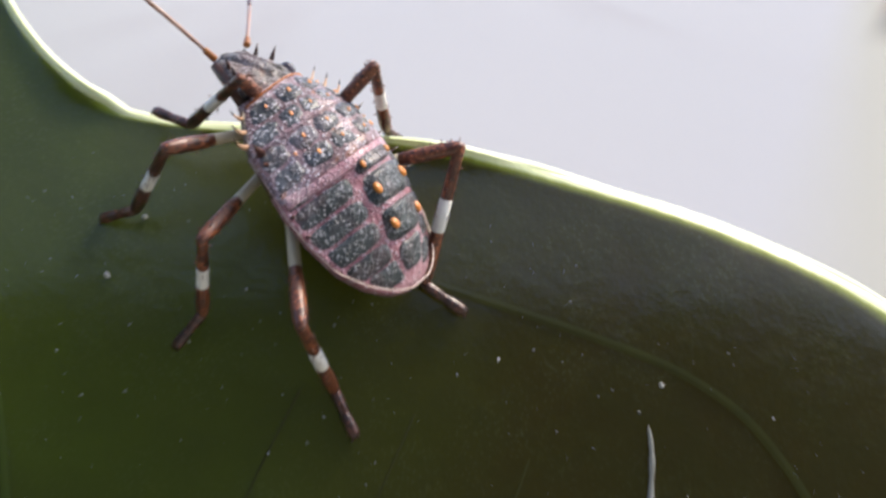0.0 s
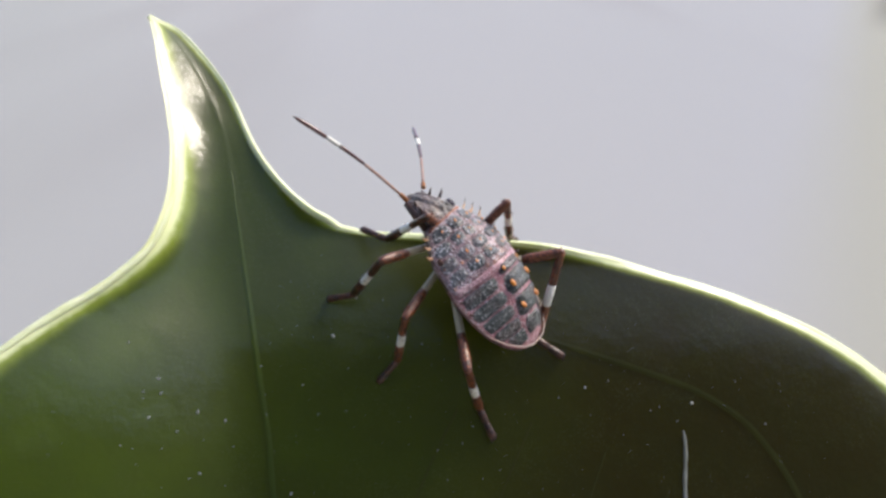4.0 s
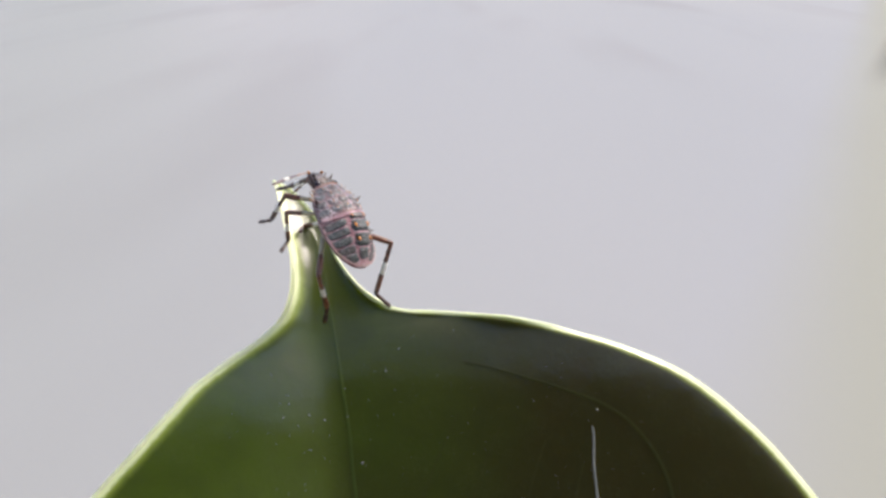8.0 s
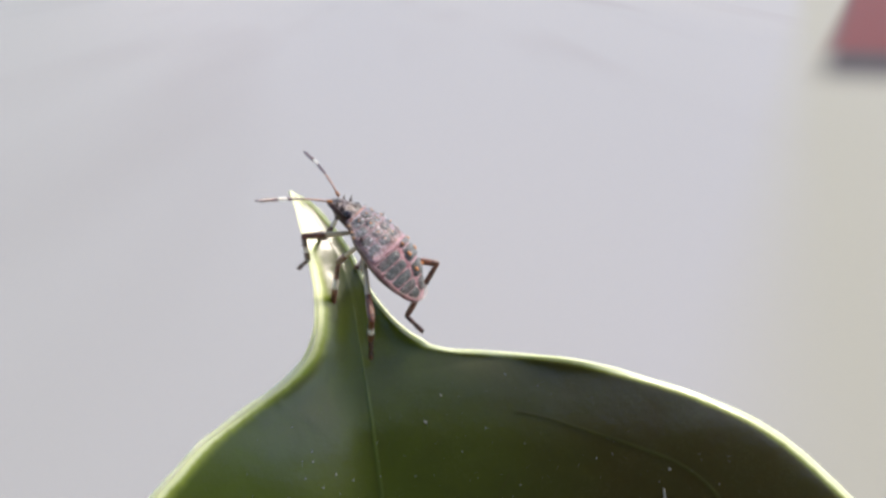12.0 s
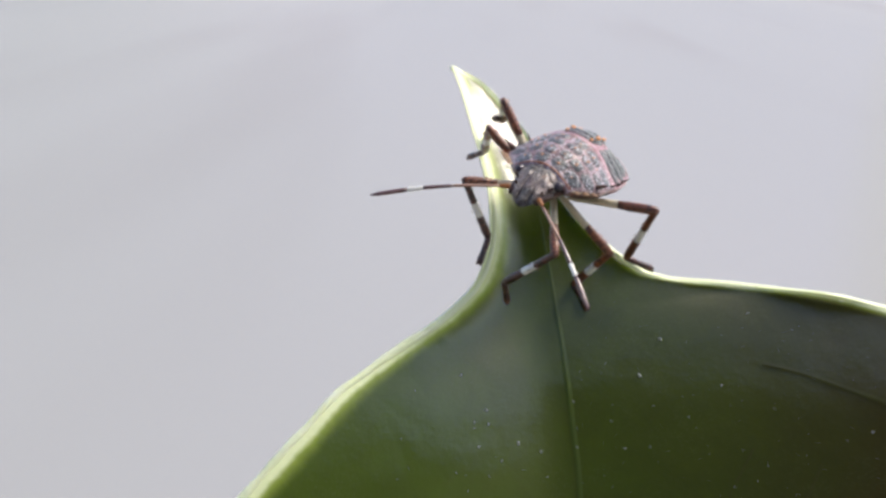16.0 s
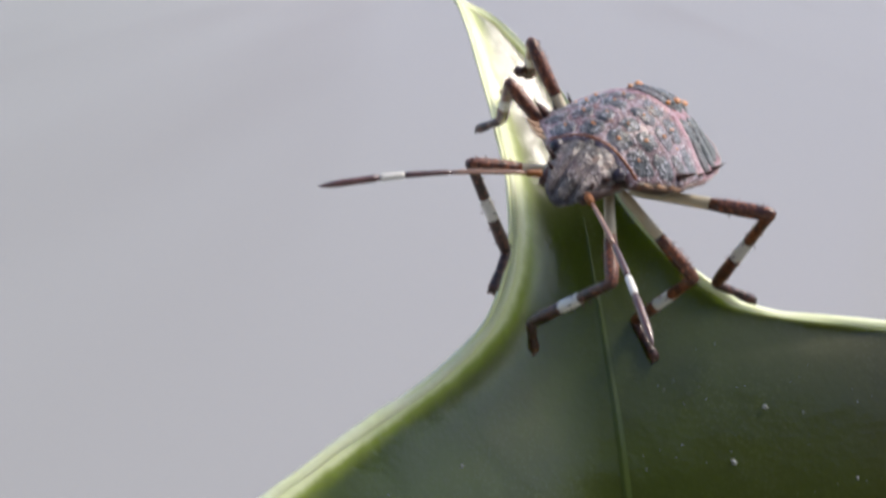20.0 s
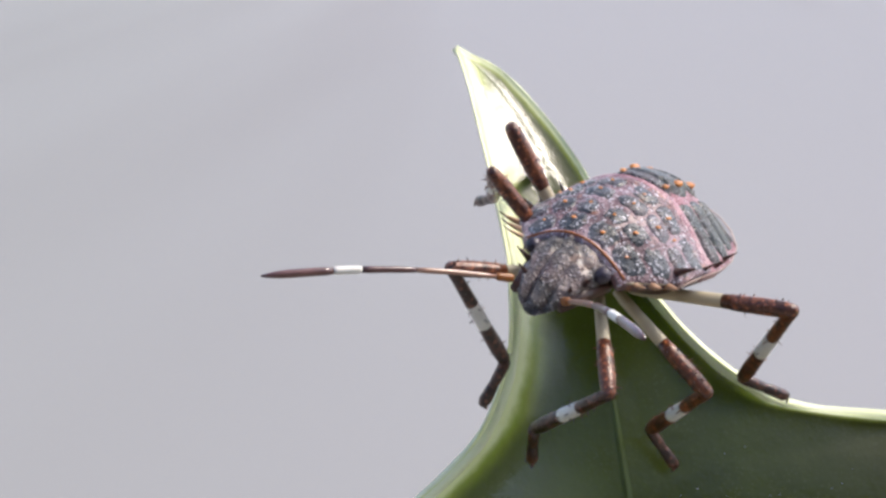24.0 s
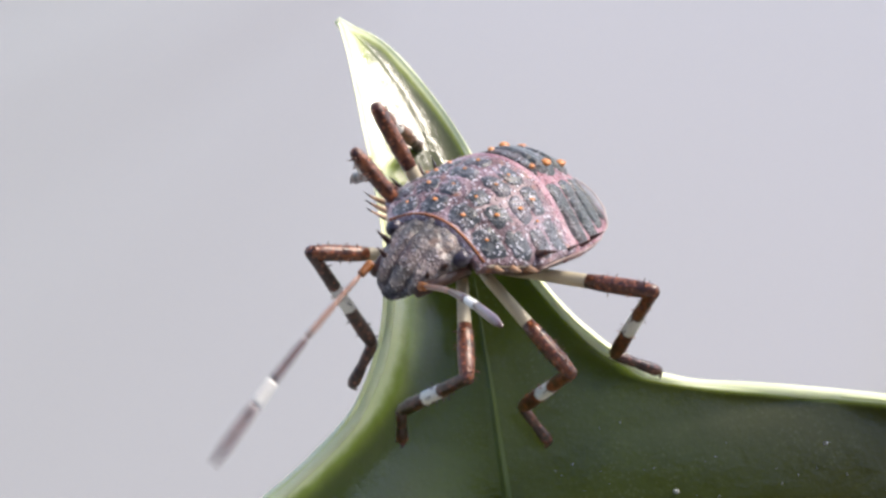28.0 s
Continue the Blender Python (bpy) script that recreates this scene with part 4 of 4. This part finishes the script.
FACING = dict(
    body=((-0.337, 0.080, 0.756), (-0.453, -0.890, -0.047), (0.259, -0.182, 0.949)),
    LF=((-0.369, -0.274, 0.534), (-0.534, -0.112, 0.404), (-0.532, -0.051, 0.319)),
    LM=((-0.140, -0.024, 0.494), (-0.256, 0.156, 0.328), (-0.198, 0.098, 0.227)),
    LH=((0.002, -0.128, 0.690), (-0.061, 0.122, 0.445), (0.051, 0.154, 0.391)),
    RF=((-0.685, -0.074, 0.778), (-0.604, 0.026, 0.532), (-0.644, -0.055, 0.445)),
    RM=((-0.606, 0.079, 0.946), (-0.626, 0.326, 0.822), (-0.689, 0.417, 0.781)),
    RH=((-0.552, 0.208, 1.032), (-0.548, 0.549, 0.917), (-0.586, 0.427, 0.944)),
)
SETTLED = dict(
    body=((-0.369, 0.070, 0.741), (-0.484, -0.875, -0.003), (0.201, -0.115, 0.973)),
    LF=((-0.388, -0.297, 0.579), (-0.533, -0.125, 0.423), (-0.540, -0.068, 0.321)),
    LM=((-0.193, -0.134, 0.536), (-0.277, 0.054, 0.347), (-0.207, 0.070, 0.241)),
    LH=((-0.022, -0.128, 0.702), (-0.067, 0.118, 0.454), (0.044, 0.152, 0.396)),
    RF=((-0.720, -0.167, 0.790), (-0.607, -0.072, 0.564), (-0.644, -0.057, 0.455)),
    RM=((-0.631, 0.012, 0.947), (-0.642, 0.265, 0.829), (-0.686, 0.371, 0.794)),
    RH=((-0.594, 0.084, 1.028), (-0.553, 0.411, 0.881), (-0.541, 0.531, 0.833)),
)
LEFT_ANTENNA = (
    (0, (0.93, 0.335, -0.07)),
    (6.1, (0.93, 0.335, -0.07)),
    (6.5, (0.64, 0.37, -0.67)),
    (7, (0.75, 0.19, -0.63)),
    (7.5, (0.18, 0.98, 0.07)),
    (8, (-0.25, 0.95, 0.17)),
    (8.5, (0.80, 0.55, -0.23)),
    (9, (0.54, 0.81, -0.22)),
    (11.6, (0.54, 0.81, -0.22)),
    (13.5, (-0.08, 0.90, -0.44)),
    (14, (0.64, 0.57, -0.50)),
    (14.5, (0.52, 0.70, -0.50)),
    (15, (0.65, 0.73, -0.22)),
    (16, (0.55, 0.76, -0.34)),
    (18, (0.65, 0.71, -0.24)),
    (20.5, (0.74, 0.66, -0.14)),
    (21.5, (0.75, 0.64, -0.17)),
    (22.2, (0.72, 0.62, 0.33)),
    (26, (0.72, 0.60, 0.36)),
    (28, (0.65, 0.66, 0.38)),
)
RIGHT_ANTENNA = (
    (0, (0.46, -0.807, -0.357)),
    (2, (0.45, -0.817, -0.357)),
    (6.1, (0.40, -0.836, -0.369)),
    (6.5, (0.58, -0.32, -0.75)),
    (7, (0.66, -0.52, -0.54)),
    (7.5, (0.22, -0.62, -0.75)),
    (8, (0.21, -0.41, -0.89)),
    (8.5, (0.45, -0.89, -0.12)),
    (9, (0.58, -0.78, -0.23)),
    (11.6, (0.58, -0.78, -0.23)),
    (13.5, (0.53, -0.28, -0.80)),
    (14, (0.58, -0.34, -0.74)),
    (14.5, (0.52, -0.52, -0.68)),
    (15, (0.55, -0.74, -0.39)),
    (16, (0.54, -0.78, -0.30)),
    (20.5, (0.65, -0.73, -0.252)),
    (21.4, (0.70, -0.67, -0.252)),
    (22.2, (0.90, -0.43, 0.13)),
    (24.5, (0.78, -0.63, -0.04)),
    (27.6, (0.78, -0.63, -0.04)),
    (28, (0.83, 0.00, -0.56)),
)
STAGES = [(0.0, ON_MARGIN), (6.2, ON_MARGIN), (6.5, SETTING_OFF), (7.0, CLIMBING), (7.5, REACHING), (8.0, ARRIVING), (8.6, ON_SPIKE), (11.7, ON_SPIKE),
          (13.5, TURNING), (14.0, TURNED), (14.8, FACING), (21.6, FACING), (22.1, SETTLED), (28.0, SETTLED)]


def frame_of(ahead, up):
    x = Vector(ahead).normalized()
    y = Vector(up).cross(x).normalized()
    return Matrix((x, y, x.cross(y))).transposed()


def stage_at(t):
    for (t0, a), (t1, b) in zip(STAGES, STAGES[1:]):
        if t <= t1:
            k = (t - t0) / (t1 - t0)
            break
    q = frame_of(*a["body"][1:]).to_quaternion().slerp(frame_of(*b["body"][1:]).to_quaternion(), k)
    joints = {n: [Vector(p).lerp(Vector(r), k) for p, r in zip(a[n], b[n])] for n in LEGS}
    return Vector(a["body"][0]).lerp(Vector(b["body"][0]), k), q.to_matrix(), joints


def piece_pose(at, toward, up):
    x = (toward - at).normalized()
    y = up.cross(x).normalized()
    m = Matrix((x, y, x.cross(y))).transposed().to_4x4()
    m.translation = at * CM
    return m


def motions():
    busy = [t / 10 for a, b in ((62, 86), (117, 148), (216, 221)) for t in range(a, b + 1)]
    times = sorted({0.0, 28.0, *busy})
    body, legs = [], {n: ([], [], []) for n in LEGS}
    for t in times:
        c, turn, joints = stage_at(t)
        m = turn.to_4x4()
        m.translation = c * CM
        body.append((t, m))
        back = turn.transposed()
        for n, pts in joints.items():
            lens = LENGTHS[n[1]]
            at = Vector(HIPS[n[1]])
            at.y *= 1 if n[0] == "L" else -1
            for i, p in enumerate(pts):
                goal = back @ (p - c)
                d = (goal - at).normalized()
                up = Vector((0.25, 0.1, 1)).normalized()
                legs[n][i].append((t, piece_pose(at, goal, up)))
                at = at + d * lens[i]
    walk(bug, body)
    for n, rows in legs.items():
        for ob, r in zip(LEGS[n], rows):
            walk(ob, r)
    for side, rows in (("L", LEFT_ANTENNA), ("R", RIGHT_ANTENNA)):
        base = Vector((0.345, 0.06 if side == "L" else -0.06, 0.03))
        keys = [(t, piece_pose(base, base + Vector(d), Vector((0.2, 0, 1)))) for t, d in rows]
        if keys[-1][0] < 28:
            keys.append((28.0, keys[-1][1]))
        walk(ANTENNAE[side], keys)


motions()
